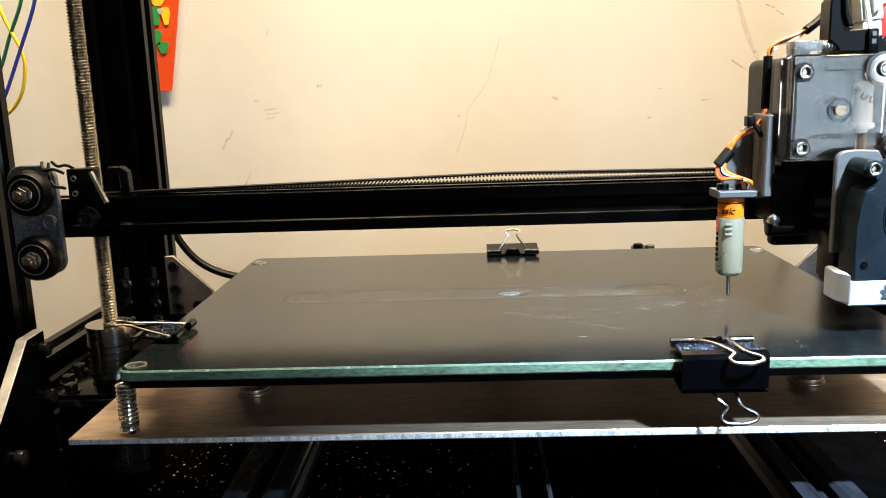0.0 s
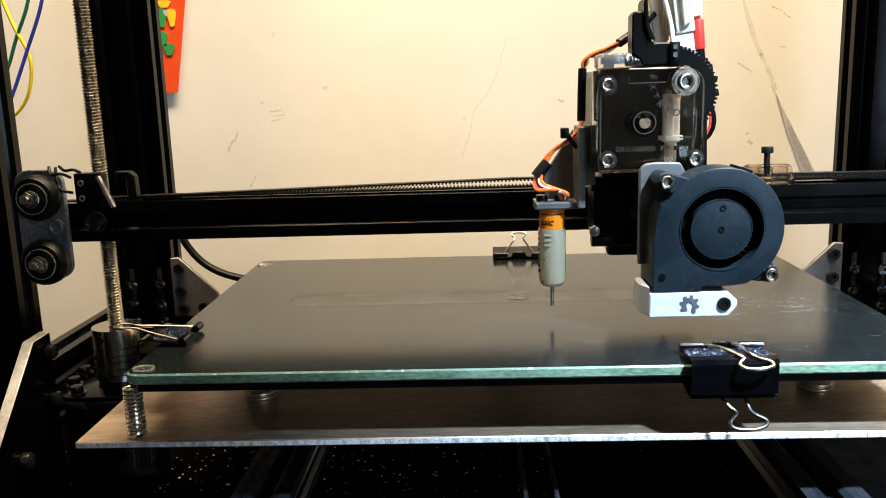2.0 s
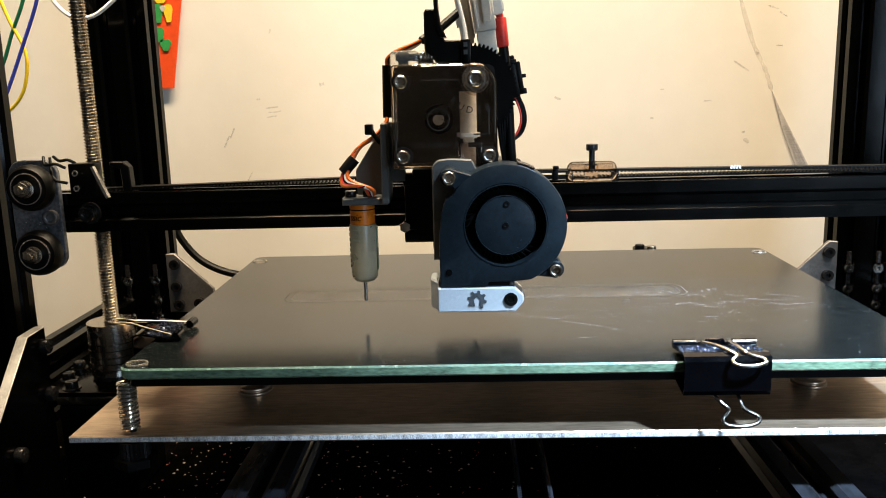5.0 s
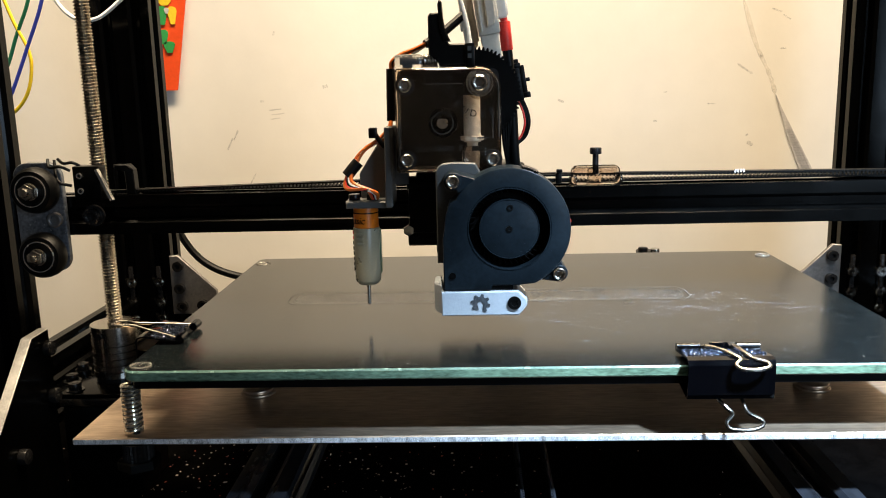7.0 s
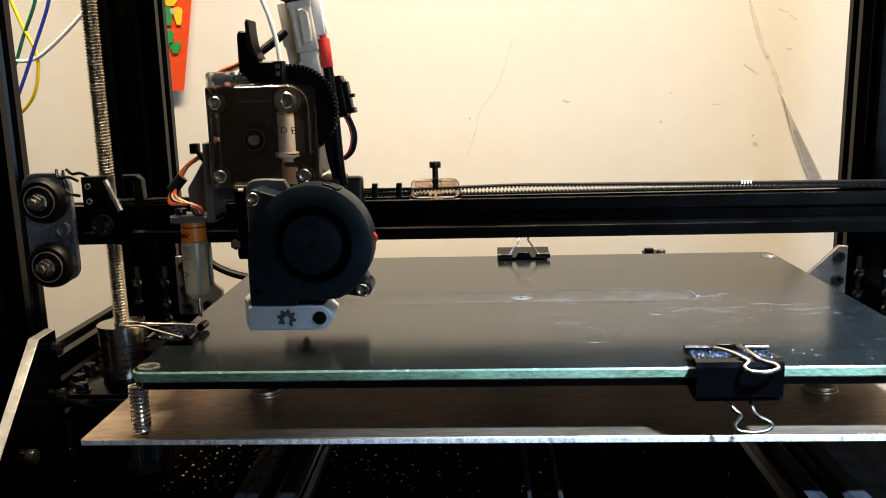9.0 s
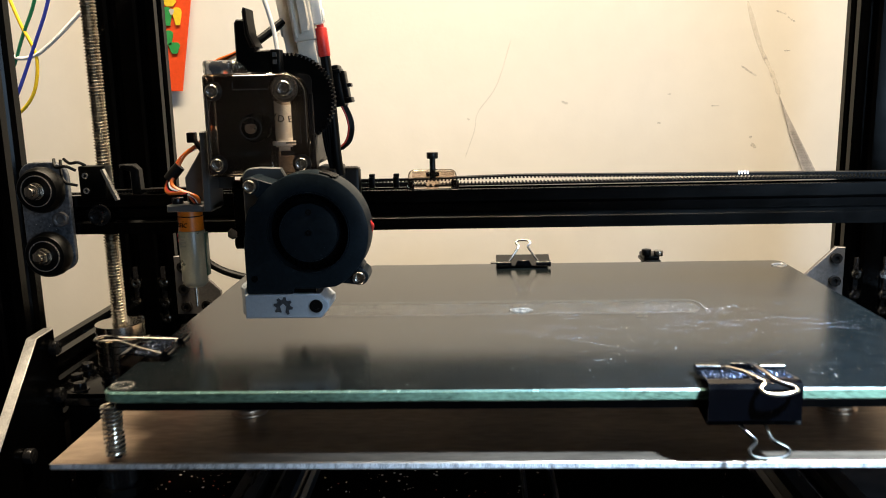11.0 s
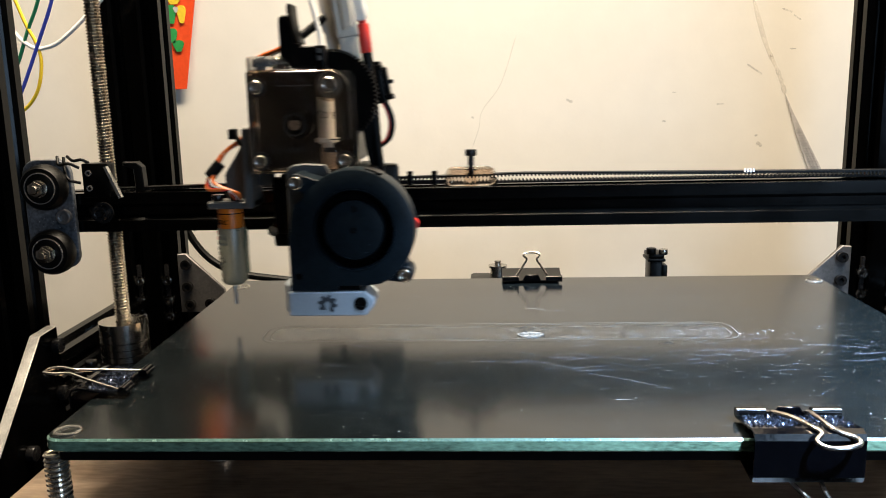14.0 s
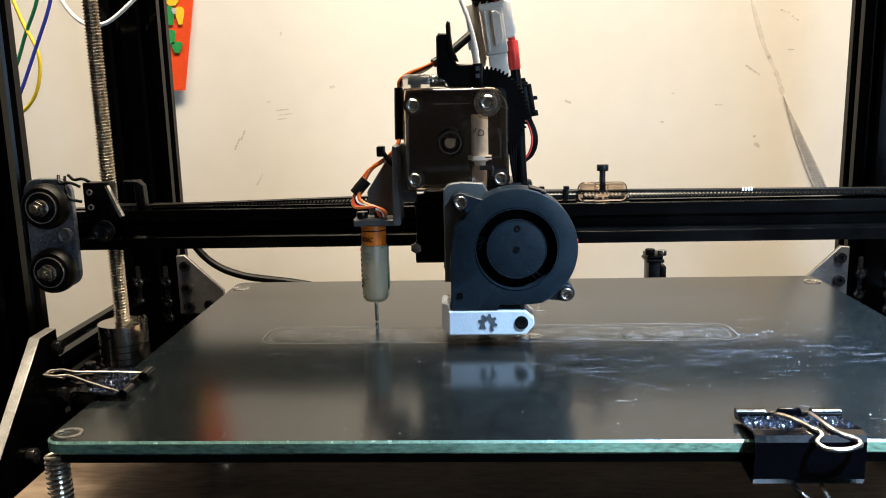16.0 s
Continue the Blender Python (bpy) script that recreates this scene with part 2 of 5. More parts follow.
def prism(pts, axis, a, b, bevel=0.0, seg=1):
    """A polygon drawn out along an axis: pts are (x, z) for axis y, (x, y) for z, (y, z) for x."""
    bm = bmesh.new()

    def put(u, v, w):
        return {"x": (w, u, v), "y": (u, w, v), "z": (u, v, w)}[axis]

    lo = [bm.verts.new(put(u, v, a)) for u, v in pts]
    hi = [bm.verts.new(put(u, v, b)) for u, v in pts]
    n = len(pts)
    bm.faces.new(lo)
    bm.faces.new(hi[::-1])
    for i in range(n):
        bm.faces.new((lo[i], hi[i], hi[(i + 1) % n], lo[(i + 1) % n]))
    bmesh.ops.recalc_face_normals(bm, faces=bm.faces)
    if bevel:
        rims = [e for e in bm.edges if any(len(f.verts) == n for f in e.link_faces)]
        bmesh.ops.bevel(bm, geom=rims, offset=bevel, segments=seg, profile=0.5, affect="EDGES")
    return bm


def rounded(x0, x1, z0, z1, r, n=6):
    """A rectangle with round corners, as points."""
    out = []
    for cx, cz, a in ((x1 - r, z1 - r, 0), (x0 + r, z1 - r, 90), (x0 + r, z0 + r, 180), (x1 - r, z0 + r, 270)):
        for i in range(n + 1):
            t = radians(a + 90 * i / n)
            out.append((cx + r * math.cos(t), cz + r * math.sin(t)))
    return out


def arc(cx, cz, r, a0, a1, n):
    return [(cx + r * math.cos(radians(a0 + (a1 - a0) * i / n)), cz + r * math.sin(radians(a0 + (a1 - a0) * i / n))) for i in range(n + 1)]


def ring(cx, cz, r, r_in, y0, y1, seg=48):
    """A flat ring round the y axis."""
    bm = bmesh.new()
    loops = []
    for rad, y in ((r, y0), (r, y1), (r_in, y1), (r_in, y0)):
        loops.append([bm.verts.new((cx + rad * math.cos(2 * math.pi * i / seg), y, cz + rad * math.sin(2 * math.pi * i / seg))) for i in range(seg)])
    for a in range(4):
        for i in range(seg):
            j = (i + 1) % seg
            bm.faces.new((loops[a][i], loops[a][j], loops[(a + 1) % 4][j], loops[(a + 1) % 4][i]))
    return bm


def smooth_path(pts, n=8):
    """Points along a Catmull-Rom curve."""
    p = [Vector(q) for q in pts]
    p = [2 * p[0] - p[1]] + p + [2 * p[-1] - p[-2]]
    out = []
    for i in range(1, len(p) - 2):
        for k in range(n):
            t = k / n
            a, b, c, d = p[i - 1:i + 3]
            out.append(0.5 * (2 * b + (c - a) * t + (2 * a - 5 * b + 4 * c - d) * t * t + (3 * b - a - 3 * c + d) * t ** 3))
    return out + [p[-2]]


def tube(pts, r, seg=10, n=8, straight=False):
    path = [Vector(q) for q in pts] if straight else smooth_path(pts, n)
    bm = bmesh.new()
    rings = []
    side = None
    for i, q in enumerate(path):
        d = (path[min(i + 1, len(path) - 1)] - path[max(i - 1, 0)]).normalized()
        if side is None:
            side = d.orthogonal().normalized()
        side = (side - d * side.dot(d)).normalized()
        up = d.cross(side)
        rings.append([bm.verts.new(q + r * (math.cos(2 * math.pi * k / seg) * side + math.sin(2 * math.pi * k / seg) * up)) for k in range(seg)])
    for a, b in zip(rings, rings[1:]):
        for k in range(seg):
            bm.faces.new((a[k], a[(k + 1) % seg], b[(k + 1) % seg], b[k]))
    bm.faces.new(rings[0][::-1])
    bm.faces.new(rings[-1])
    return bm


def coil(x, y, z0, z1, r, wire, turns, seg=8, per=20):
    n = int(turns * per)
    return tube([(x + r * math.cos(2 * math.pi * i / per), y + r * math.sin(2 * math.pi * i / per), z0 + (z1 - z0) * i / n) for i in range(n + 1)], wire, seg, straight=True)


def hex_screw(x, z, y, r, length, facing=-1):
    """A socket cap screw whose head faces along y."""
    head = ring(x, z, r, r * 0.5, y, y + facing * length, 24)
    floor_ = cyl((x, y, z), (x, y + facing * length * 0.45, z), r * 0.52, seg=6)
    return [head, floor_]


def cap_screw(x, z, y, r, length, facing=-1, seg=36):
    """A cap screw along y: round head with a chamfer and a six-sided socket."""
    bm = bmesh.new()
    end = y + facing * length
    c = r * 0.14
    loops = []
    for k, yy in ((1.0, y), (1.0, end - facing * c), (1.0 - 0.14, end), (0.66, end), (None, end - facing * c * 0.6), (None, end - facing * length * 0.7)):
        row = []
        for i in range(seg):
            a = 2 * math.pi * i / seg
            rad = r * k if k else r * 0.58 * math.cos(math.pi / 6) / math.cos((a % (math.pi / 3)) - math.pi / 6)
            row.append(bm.verts.new((x + rad * math.cos(a), yy, z + rad * math.sin(a))))
        loops.append(row)
    for a, b in zip(loops, loops[1:]):
        for i in range(seg):
            bm.faces.new((a[i], a[(i + 1) % seg], b[(i + 1) % seg], b[i]))
    bm.faces.new(loops[-1])
    bm.faces.new(loops[0][::-1])
    return bm


def slot_profile(w, h, groove=0.006, deep=0.006, n_w=1, n_h=1):
    """The section of a slotted aluminium bar: a rectangle with open grooves in the faces."""
    pts = []

    def edge(p, q, n):
        p, q = Vector(p), Vector(q)
        d = (q - p) / n
        inward = Vector((-d.y, d.x)).normalized()
        u = d.normalized()
        for i in range(n):
            a = p + d * i
            mid = a + d / 2
            pts.append(a)
            for off, dep in ((-0.75, 0), (-0.45, 0.3), (-0.45, 0.35), (-0.8, 0.35), (-0.4, 1), (0.4, 1), (0.8, 0.35), (0.45, 0.35), (0.45, 0.3), (0.75, 0)):
                pts.append(mid + u * groove * off + inward * deep * dep)

    edge((-w / 2, -h / 2), (w / 2, -h / 2), n_w)
    edge((w / 2, -h / 2), (w / 2, h / 2), n_h)
    edge((w / 2, h / 2), (-w / 2, h / 2), n_w)
    edge((-w / 2, h / 2), (-w / 2, -h / 2), n_h)
    return [(p.x, p.y) for p in pts]


def shifted(pts, du, dv):
    return [(u + du, v + dv) for u, v in pts]

# ---- room ----
ZB = -0.115   # the bench
part("wall_north", box(-1.2, 1.6, 0.43, 0.53, ZB, 1.5), M_WALL)
# unseen walls and floor, coloured near-black so glossy parts reflect a dim room
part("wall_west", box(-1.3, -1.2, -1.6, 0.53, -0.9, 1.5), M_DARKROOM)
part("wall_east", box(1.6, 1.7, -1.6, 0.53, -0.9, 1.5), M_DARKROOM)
# unseen opening and frame, added only round the front fill light
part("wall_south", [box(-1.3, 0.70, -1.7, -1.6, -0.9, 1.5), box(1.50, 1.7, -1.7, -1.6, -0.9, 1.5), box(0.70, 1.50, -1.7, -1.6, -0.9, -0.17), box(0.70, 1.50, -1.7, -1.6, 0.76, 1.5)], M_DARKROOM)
window = thing("fill_opening_1", (1.10, -1.65, -0.17), "unseen wall opening framed round the added front fill light", "window", kind="structure")
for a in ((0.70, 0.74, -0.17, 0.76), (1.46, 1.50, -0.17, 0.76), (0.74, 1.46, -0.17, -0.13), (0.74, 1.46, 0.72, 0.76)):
    part("fill_opening_frame", box(a[0], a[1], -1.68, -1.62, a[2], a[3], 0.004), M_CEIL, window)
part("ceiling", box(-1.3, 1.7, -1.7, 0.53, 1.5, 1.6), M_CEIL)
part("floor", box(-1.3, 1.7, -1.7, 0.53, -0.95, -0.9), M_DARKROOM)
for n in ("wall_north", "wall_west", "wall_east", "wall_south", "ceiling", "floor"):
    tagged(bpy.data.objects[n], "cream painted wall with scuffs and scratches" if n == "wall_north" else "unseen plain surface added round the bench, coloured for a dim room", n.split("_")[0], kind="structure")
bench = thing("bench", (0.15, 0.15, -0.9), "dark speckled bench top under the printer", "bench")
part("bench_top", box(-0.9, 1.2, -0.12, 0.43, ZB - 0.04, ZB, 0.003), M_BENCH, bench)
for x in (-0.82, 1.12):
    for y in (-0.08, 0.32):
        part("leg", box(x - 0.025, x + 0.025, y - 0.025, y + 0.025, -0.9, ZB - 0.04), M_ANOD, bench)


def speckles(name, spots, material, label, category):
    """Many flat crumbs of random size."""
    me = bpy.data.meshes.new(name)
    verts, faces = [], []
    for x, y, z, r in spots:
        a = random.uniform(0, 6)
        n = len(verts)
        k = random.choice((4, 5, 6))
        for i in range(k):
            rr = r * random.uniform(0.6, 1.2)
            verts.append((x + rr * math.cos(a + i * 2 * math.pi / k), y + rr * math.sin(a + i * 2 * math.pi / k), z))
        verts.append((x, y, z + r * 0.5))
        faces += [(n + i, n + (i + 1) % k, n + k) for i in range(k)]
    me.from_pydata(verts, [], faces)
    me.materials.append(material)
    return tagged(new(name, me), label, category, kind="stuff")


M_CRUMB = mat("pale_plastic_crumb", (0.50, 0.41, 0.34), 0.5, grain=0.3, scale=300)
M_CRUMBRED = mat("red_plastic_crumb", (0.38, 0.05, 0.03), 0.5, grain=0.3, scale=300)
speckles("crumbs", [(random.gauss(0.03, 0.07), random.uniform(0.0, 0.40), ZB + 0.0002, random.uniform(0.0002, 0.0010)) for _ in range(1100)] + [(random.uniform(-0.10, 0.5), random.uniform(0.0, 0.40), ZB + 0.0002, random.uniform(0.0002, 0.0006)) for _ in range(160)], M_CRUMB, "pale crumbs and dust scattered on the bench", "crumbs")
speckles("crumbs", [(random.gauss(0.04, 0.06), random.uniform(0.0, 0.40), ZB + 0.0002, random.uniform(0.0003, 0.0009)) for _ in range(260)], M_CRUMBRED, "reddish plastic crumbs scattered on the bench", "crumbs")

# marks on the wall, rubbed in so that the paint shows through
def rub(m, low, high, most, scale):
    nt = m.node_tree
    tc = nt.nodes.new("ShaderNodeTexCoord")
    n = nt.nodes.new("ShaderNodeTexNoise")
    n.inputs["Scale"].default_value, n.inputs["Detail"].default_value, n.inputs["Roughness"].default_value = scale, 6, 0.7
    r = nt.nodes.new("ShaderNodeMapRange")
    r.inputs["From Min"].default_value, r.inputs["From Max"].default_value, r.inputs["To Max"].default_value = low, high, most
    nt.links.new(tc.outputs["Object"], n.inputs["Vector"])
    nt.links.new(n.outputs["Fac"], r.inputs["Value"])
    nt.links.new(r.outputs["Result"], nt.nodes["Principled BSDF"].inputs["Alpha"])


rub(M_SMUDGE, 0.30, 0.70, 0.42, 420)
# the soft shade along the crease, painted as a see-through streak
M_CREASE = mat("wall_crease_shade", (0.66, 0.61, 0.55), 0.8, grain=0.1, scale=60)
WY = 0.42988


def mark(name, pts, width, material, label, parent=None):
    """A thin, uneven streak on the wall through the points (x, z)."""
    path = smooth_path([(x, WY, z) for x, z in pts], 6)
    bm = bmesh.new()
    pairs = []
    for i, p in enumerate(path):
        d = (path[min(i + 1, len(path) - 1)] - path[max(i - 1, 0)]).normalized()
        s = Vector((-d.z, 0, d.x)) * width * (0.5 + 0.5 * random.random()) * (0.4 if i in (0, len(path) - 1) else 1)
        pairs.append([bm.verts.new(p + s + o) for o in (Vector((0, 0, 0)),)] + [bm.verts.new(p - s)] + [bm.verts.new(p + s + Vector((0, 0.0006, 0))), bm.verts.new(p - s + Vector((0, 0.0006, 0)))])
    for a, b in zip(pairs, pairs[1:]):
        bm.faces.new((a[0], a[1], b[1], b[0]))
        bm.faces.new((a[0], b[0], b[2], a[2]))
        bm.faces.new((a[1], a[3], b[3], b[1]))
    ob = part(name, bm, material, smooth=False)
    return tagged(ob, label, "wall mark", "marks on the wall")


mark("wall_scratch", [(0.1664, 0.1429), (0.1546, 0.1075), (0.1395, 0.0866), (0.1366, 0.0724), (0.1285, 0.0503)], 0.00034, M_SMUDGE, "long thin grey scratch down the cream wall")
for (x, z), dx, dz, w in (((0.0209, 0.1088), 0.004, 0.001, 0.0012), ((0.2087, 0.0931), 0.005, -0.002, 0.0009), ((-0.0310, 0.0983), 0.003, 0.0, 0.0007),
                          ((0.2833, 0.0751), 0.003, 0.0, 0.0007), ((0.3584, 0.0558), 0.004, -0.003, 0.0013), ((0.3559, 0.0626), 0.002, 0.001, 0.0008),
                          ((0.3746, 0.1580), 0.008, -0.003, 0.0006), ((0.3826, 0.1527), 0.006, -0.004, 0.0006), ((0.3520, 0.1143), 0.012, -0.008, 0.0007),
                          ((0.3806, 0.1291), 0.005, 0.0, 0.0005), ((0.3270, 0.0879), 0.006, 0.0, 0.0005), ((0.1318, 0.0814), 0.002, -0.001, 0.0008),
                          ((-0.0203, 0.0914), 0.010, 0.001, 0.0005), ((-0.0182, 0.0882), 0.011, 0.001, 0.0004), ((-0.0208, 0.0842), 0.008, 0.001, 0.0004),
                          ((-0.0541, 0.0717), -0.004, -0.008, 0.0006), ((-0.0592, 0.0649), -0.005, -0.010, 0.0007), ((-0.0425, 0.0355), -0.006, -0.010, 0.0005),
                          ((-0.0181, 0.1510), 0.001, 0.003, 0.0008), ((0.2906, 0.0979), 0.003, 0.0, 0.0004)):
    w *= 1.25
    mark("wall_smudge", [(x - dx / 2, z - dz / 2), (x, z + random.uniform(-0.0006, 0.0006)), (x + dx / 2, z + dz / 2)], w, M_SMUDGE, "small brown smudge on the cream wall")
# a torn strip of wall covering that opens downwards
rub(M_CREASE, 0.2, 0.8, 0.45, 60)
tear = prism([(0.3765, 0.0947), (0.3834, 0.0805), (0.3957, 0.0582), (0.4092, 0.0333), (0.4211, 0.0082), (0.4108, 0.0083), (0.3986, 0.0335), (0.3867, 0.0628)], "y", 0.4293, 0.4304)
tear_ob = tagged(part("torn_strip", tear, M_PAPER, smooth=False), "torn strip in the wall covering with grey print", "wall damage")
for i in range(26):
    t = 0.25 + 0.72 * i / 26
    (xa, za), (xb, zb) = (0.3797, 0.0850), (0.4156, 0.0105)
    wdt = 0.0012 + 0.005 * t
    x, z = xa + (xb - xa) * t, za + (zb - za) * t
    for k in range(3):
        o = (k - 1) * wdt * 0.55
        m_ = part("print_bar", box(x + o - wdt * 0.13, x + o + wdt * 0.13, 0.4289, 0.4294, z - 0.00035, z + 0.00025), M_PRINT, None, smooth=False)
        m_.parent = tear_ob
mark("wall_crease", [(0.3485, 0.1670), (0.3597, 0.1330), (0.3704, 0.1113), (0.3765, 0.0947)], 0.0020, M_CREASE, "faint shade of a crease, painted on the wall above the tear")

# the orange card that hangs beside the post
card = thing("wall_card", (-0.12, 0.428, 0.108), "orange card with green and yellow print hanging on the wall", "card")
part("sheet", prism([(-0.0853, 0.1783), (-0.072, 0.30), (-0.145, 0.30), (-0.145, 0.1085), (-0.0975, 0.1088)], "y", 0.4265, 0.4275), M_POSTER, card)
for name, mt, (x, z), rx, rz in (("green_shape", M_CARDGREEN, (-0.1048, 0.1668), 0.0035, 0.009), ("green_shape", M_CARDGREEN, (-0.1010, 0.1424), 0.0040, 0.0055),
                                 ("green_shape", M_CARDGREEN, (-0.1049, 0.1504), 0.0032, 0.0070), ("yellow_shape", M_CARDYELLOW, (-0.0967, 0.1666), 0.0032, 0.0085),
                                 ("yellow_shape", M_CARDYELLOW, (-0.1021, 0.1771), 0.0050, 0.0035), ("pale_shape", M_PAPER, (-0.1009, 0.1702), 0.0018, 0.0028)):
    part(name, prism([(x + rx * (1 + 0.25 * math.sin(3 * a)) * math.cos(a), z + rz * (1 + 0.2 * math.cos(2 * a)) * math.sin(a)) for a in [i * math.pi / 10 for i in range(20)]], "y", 0.4258 - 0.0002 * ("pale" in name), 0.4264), mt, card, smooth=False)

# ---- printer frame ----
frame_ob = thing("printer_frame", (0.16, 0.25, ZB), "black slotted aluminium printer frame standing on the bench", "printer frame")
for cx in (-0.0963, 0.4076):
    post = part("back_post", prism(shifted(slot_profile(0.04, 0.02, n_w=2), cx, 0.335), "z", ZB, 0.60), M_ANOD, frame_ob)
    for sx in (-0.01, 0.01):
        for z in (-0.0258, -0.0405, -0.052):
            part("slot_screw", hex_screw(cx + sx, z, 0.3262, 0.0026, 0.0022) + [cyl((cx + sx, 0.3262, z), (cx + sx, 0.3252, z), 0.0036, seg=16)], M_STEEL, post)
        part("slot_strip", box(cx + sx - 0.0016, cx + sx + 0.0016, 0.3252, 0.327, -0.055, -0.014, 0.0003), M_DARKSTEEL, post)
for cx in (-0.1261, 0.4461):
    part("front_post", prism(shifted(slot_profile(0.04, 0.02, n_w=2), cx, 0.192), "z", ZB, 0.60), M_ANOD, frame_ob)
for cx in (-0.1125, 0.4325):
    part("side_rail", prism(shifted(slot_profile(0.02, 0.04, n_h=2), cx, -0.0592), "y", 0.203, 0.40), M_ANOD, frame_ob)
    part("side_rail", prism(shifted(slot_profile(0.02, 0.04, n_h=2), cx, -0.094), "y", -0.02, 0.181), M_ANOD, frame_ob)
part("cross_rail", prism(shifted(slot_profile(0.02, 0.04, n_h=2), 0.356, -0.070), "x", -0.102, 0.422), M_ANOD, frame_ob)
part("cross_rail", prism(shifted(slot_profile(0.02, 0.02), -0.03, -0.105), "x", -0.102, 0.422), M_ANOD, frame_ob)
# rails on which the bed runs
for cx in (0.0455, 0.2812):
    part("bed_rail", prism(shifted(slot_profile(0.0250, 0.02, groove=0.0076), cx, -0.0705), "y", -0.045, 0.345), M_RAIL, frame_ob)
    for y in (-0.03, 0.30):
        part("rail_foot", box(cx - 0.01, cx + 0.01, y - 0.01, y + 0.01, ZB + (0.02 if y < 0 else 0), -0.081), M_ANOD, frame_ob)
# corner gussets at the back
for sx, x0 in ((1, -0.0763), (-1, 0.3876)):
    pts = [(x0, -0.006), (x0 + sx * 0.006, -0.0055), (x0 + sx * 0.032, -0.031), (x0 + sx * 0.033, -0.048), (x0, -0.048)]
    gus = part("corner_gusset", prism(pts, "y", 0.3215, 0.3248, 0.0004), M_GUSSET, frame_ob, "grey metal corner gusset")
    for bx, bz in ((0.0065, -0.013), (0.0065, -0.029), (0.0075, -0.042), (0.022, -0.041)):
        part("gusset_bolt", hex_screw(x0 + sx * bx, bz, 0.3215, 0.0036, 0.0035), M_DARKSTEEL, gus)
# slanted side gusset at the front post
NEAR[0] = 0.933
gp = prism([(0.2015, -0.022), (0.1835, -0.0225), (0.128, -0.078), (0.128, -0.128), (0.2015, -0.128)], "x", -0.1080, -0.1020, 0.0005)
# right face black, edges pale: how light falls on bare metal, put into colour
for f in gp.faces:
    f.material_index = 1 if f.normal.x > 0.9 else 0
gus = part("side_gusset", gp, [M_BAREEDGE, M_ANOD], frame_ob, "metal side gusset, its shaded face coloured black, its lit edges pale")
for y, z in ((0.1965, -0.032), (0.1965, -0.060), (0.160, -0.080)):
    part("gusset_bolt", [cyl((-0.102, y, z), (-0.0975, y, z), 0.0042, seg=20, bevel=0.0005), cyl((-0.0976, y, z), (-0.0974, y, z), 0.002, seg=6)], M_DARKSTEEL, gus)

# motor, its plate, coupler and lead screw
motor = thing("lift_motor", (-0.068, 0.205, ZB), "black and silver stepper motor under a black plate", "motor")
part("motor_body", box(-0.106, -0.062, 0.2125, 0.256, -0.1305, -0.0737, 0.002), M_BLACK, motor)
part("motor_cap", box(-0.1065, -0.0615, 0.212, 0.2565, -0.0735, -0.0665, 0.001), M_SILVER, motor)
part("mount_plate", box(-0.1125, -0.052, 0.206, 0.262, -0.0662, -0.0632, 0.0005), M_ANOD, motor)
for x, y in ((-0.1085, 0.248), (-0.1055, 0.228), (-0.0965, 0.213), (-0.062, 0.251)):
    part("plate_bolt", [cyl((x, y, -0.0634), (x, y, -0.0585), 0.0036, seg=20, bevel=0.0004), cyl((x, y, -0.0586), (x, y, -0.0583), 0.0018, seg=6), cyl((x, y, -0.0634), (x, y, -0.0626), 0.0052, seg=20)], M_DARKSTEEL, motor)
CX, CY = -0.0795, 0.236
# core coloured near-black: the shade in the slits is put into it
coupler = part("coupler", cyl((CX, CY, -0.0632), (CX, CY, -0.03), 0.0134, seg=40), M_DARKSTEEL, motor, "silver flexible coupler with slits")
for a, b in ((-0.0605, -0.0570), (-0.0564, -0.0530), (-0.0524, -0.0490), (-0.0484, -0.0450), (-0.0444, -0.0410), (-0.0404, -0.0290)):
    part("coupler_ring", cyl((CX, CY, a), (CX, CY, b), 0.0142, seg=40), M_SILVER, coupler)
for z in (-0.057, -0.034):
    part("grub_screw", [cyl((CX - 0.004, CY - 0.0125, z), (CX - 0.0045, CY - 0.0146, z), 0.0022, seg=14)], M_DARKSTEEL, coupler)
screw = bmesh.new()
rings = []
SEG = 14
for i in range(int(0.63 / 0.0009)):
    z = -0.032 + i * 0.0009
    r = 0.0047 if i % 2 else 0.0036
    rings.append([screw.verts.new((CX + r * math.cos(2 * math.pi * k / SEG), CY + r * math.sin(2 * math.pi * k / SEG), z + 0.0018 * k / SEG)) for k in range(SEG)])
for a, b in zip(rings, rings[1:]):
    for k in range(SEG - 1):
        screw.faces.new((a[k], a[k + 1], b[k + 1], b[k]))
for i in range(len(rings) - 3):
    screw.faces.new((rings[i][SEG - 1], rings[i + 2][0], rings[i + 3][0], rings[i + 1][SEG - 1]))
part("lead_screw", screw, M_SCREW, motor, "threaded steel lead screw", smooth=False)

NEAR[0] = 1.0
# things behind the bed
idler = thing("belt_idler", (0.2535, 0.31, -0.05), "black belt idler bracket with a silver bolt", "belt idler")
part("bracket", [box(0.2488, 0.2572, 0.301, 0.317, -0.05, -0.0105, 0.001), box(0.2470, 0.2586, 0.299, 0.3175, -0.0105, -0.0085, 0.0006), box(0.2478, 0.2580, 0.3005, 0.3175, -0.0085, -0.0056, 0.0008), box(0.2565, 0.2602, 0.300, 0.312, -0.0240, -0.0130, 0.0008)], M_BLACK, idler)
part("bolt", cyl((0.257, 0.3, -0.0056), (0.257, 0.3, -0.002), 0.003, seg=16, bevel=0.0004), M_STEEL, idler)
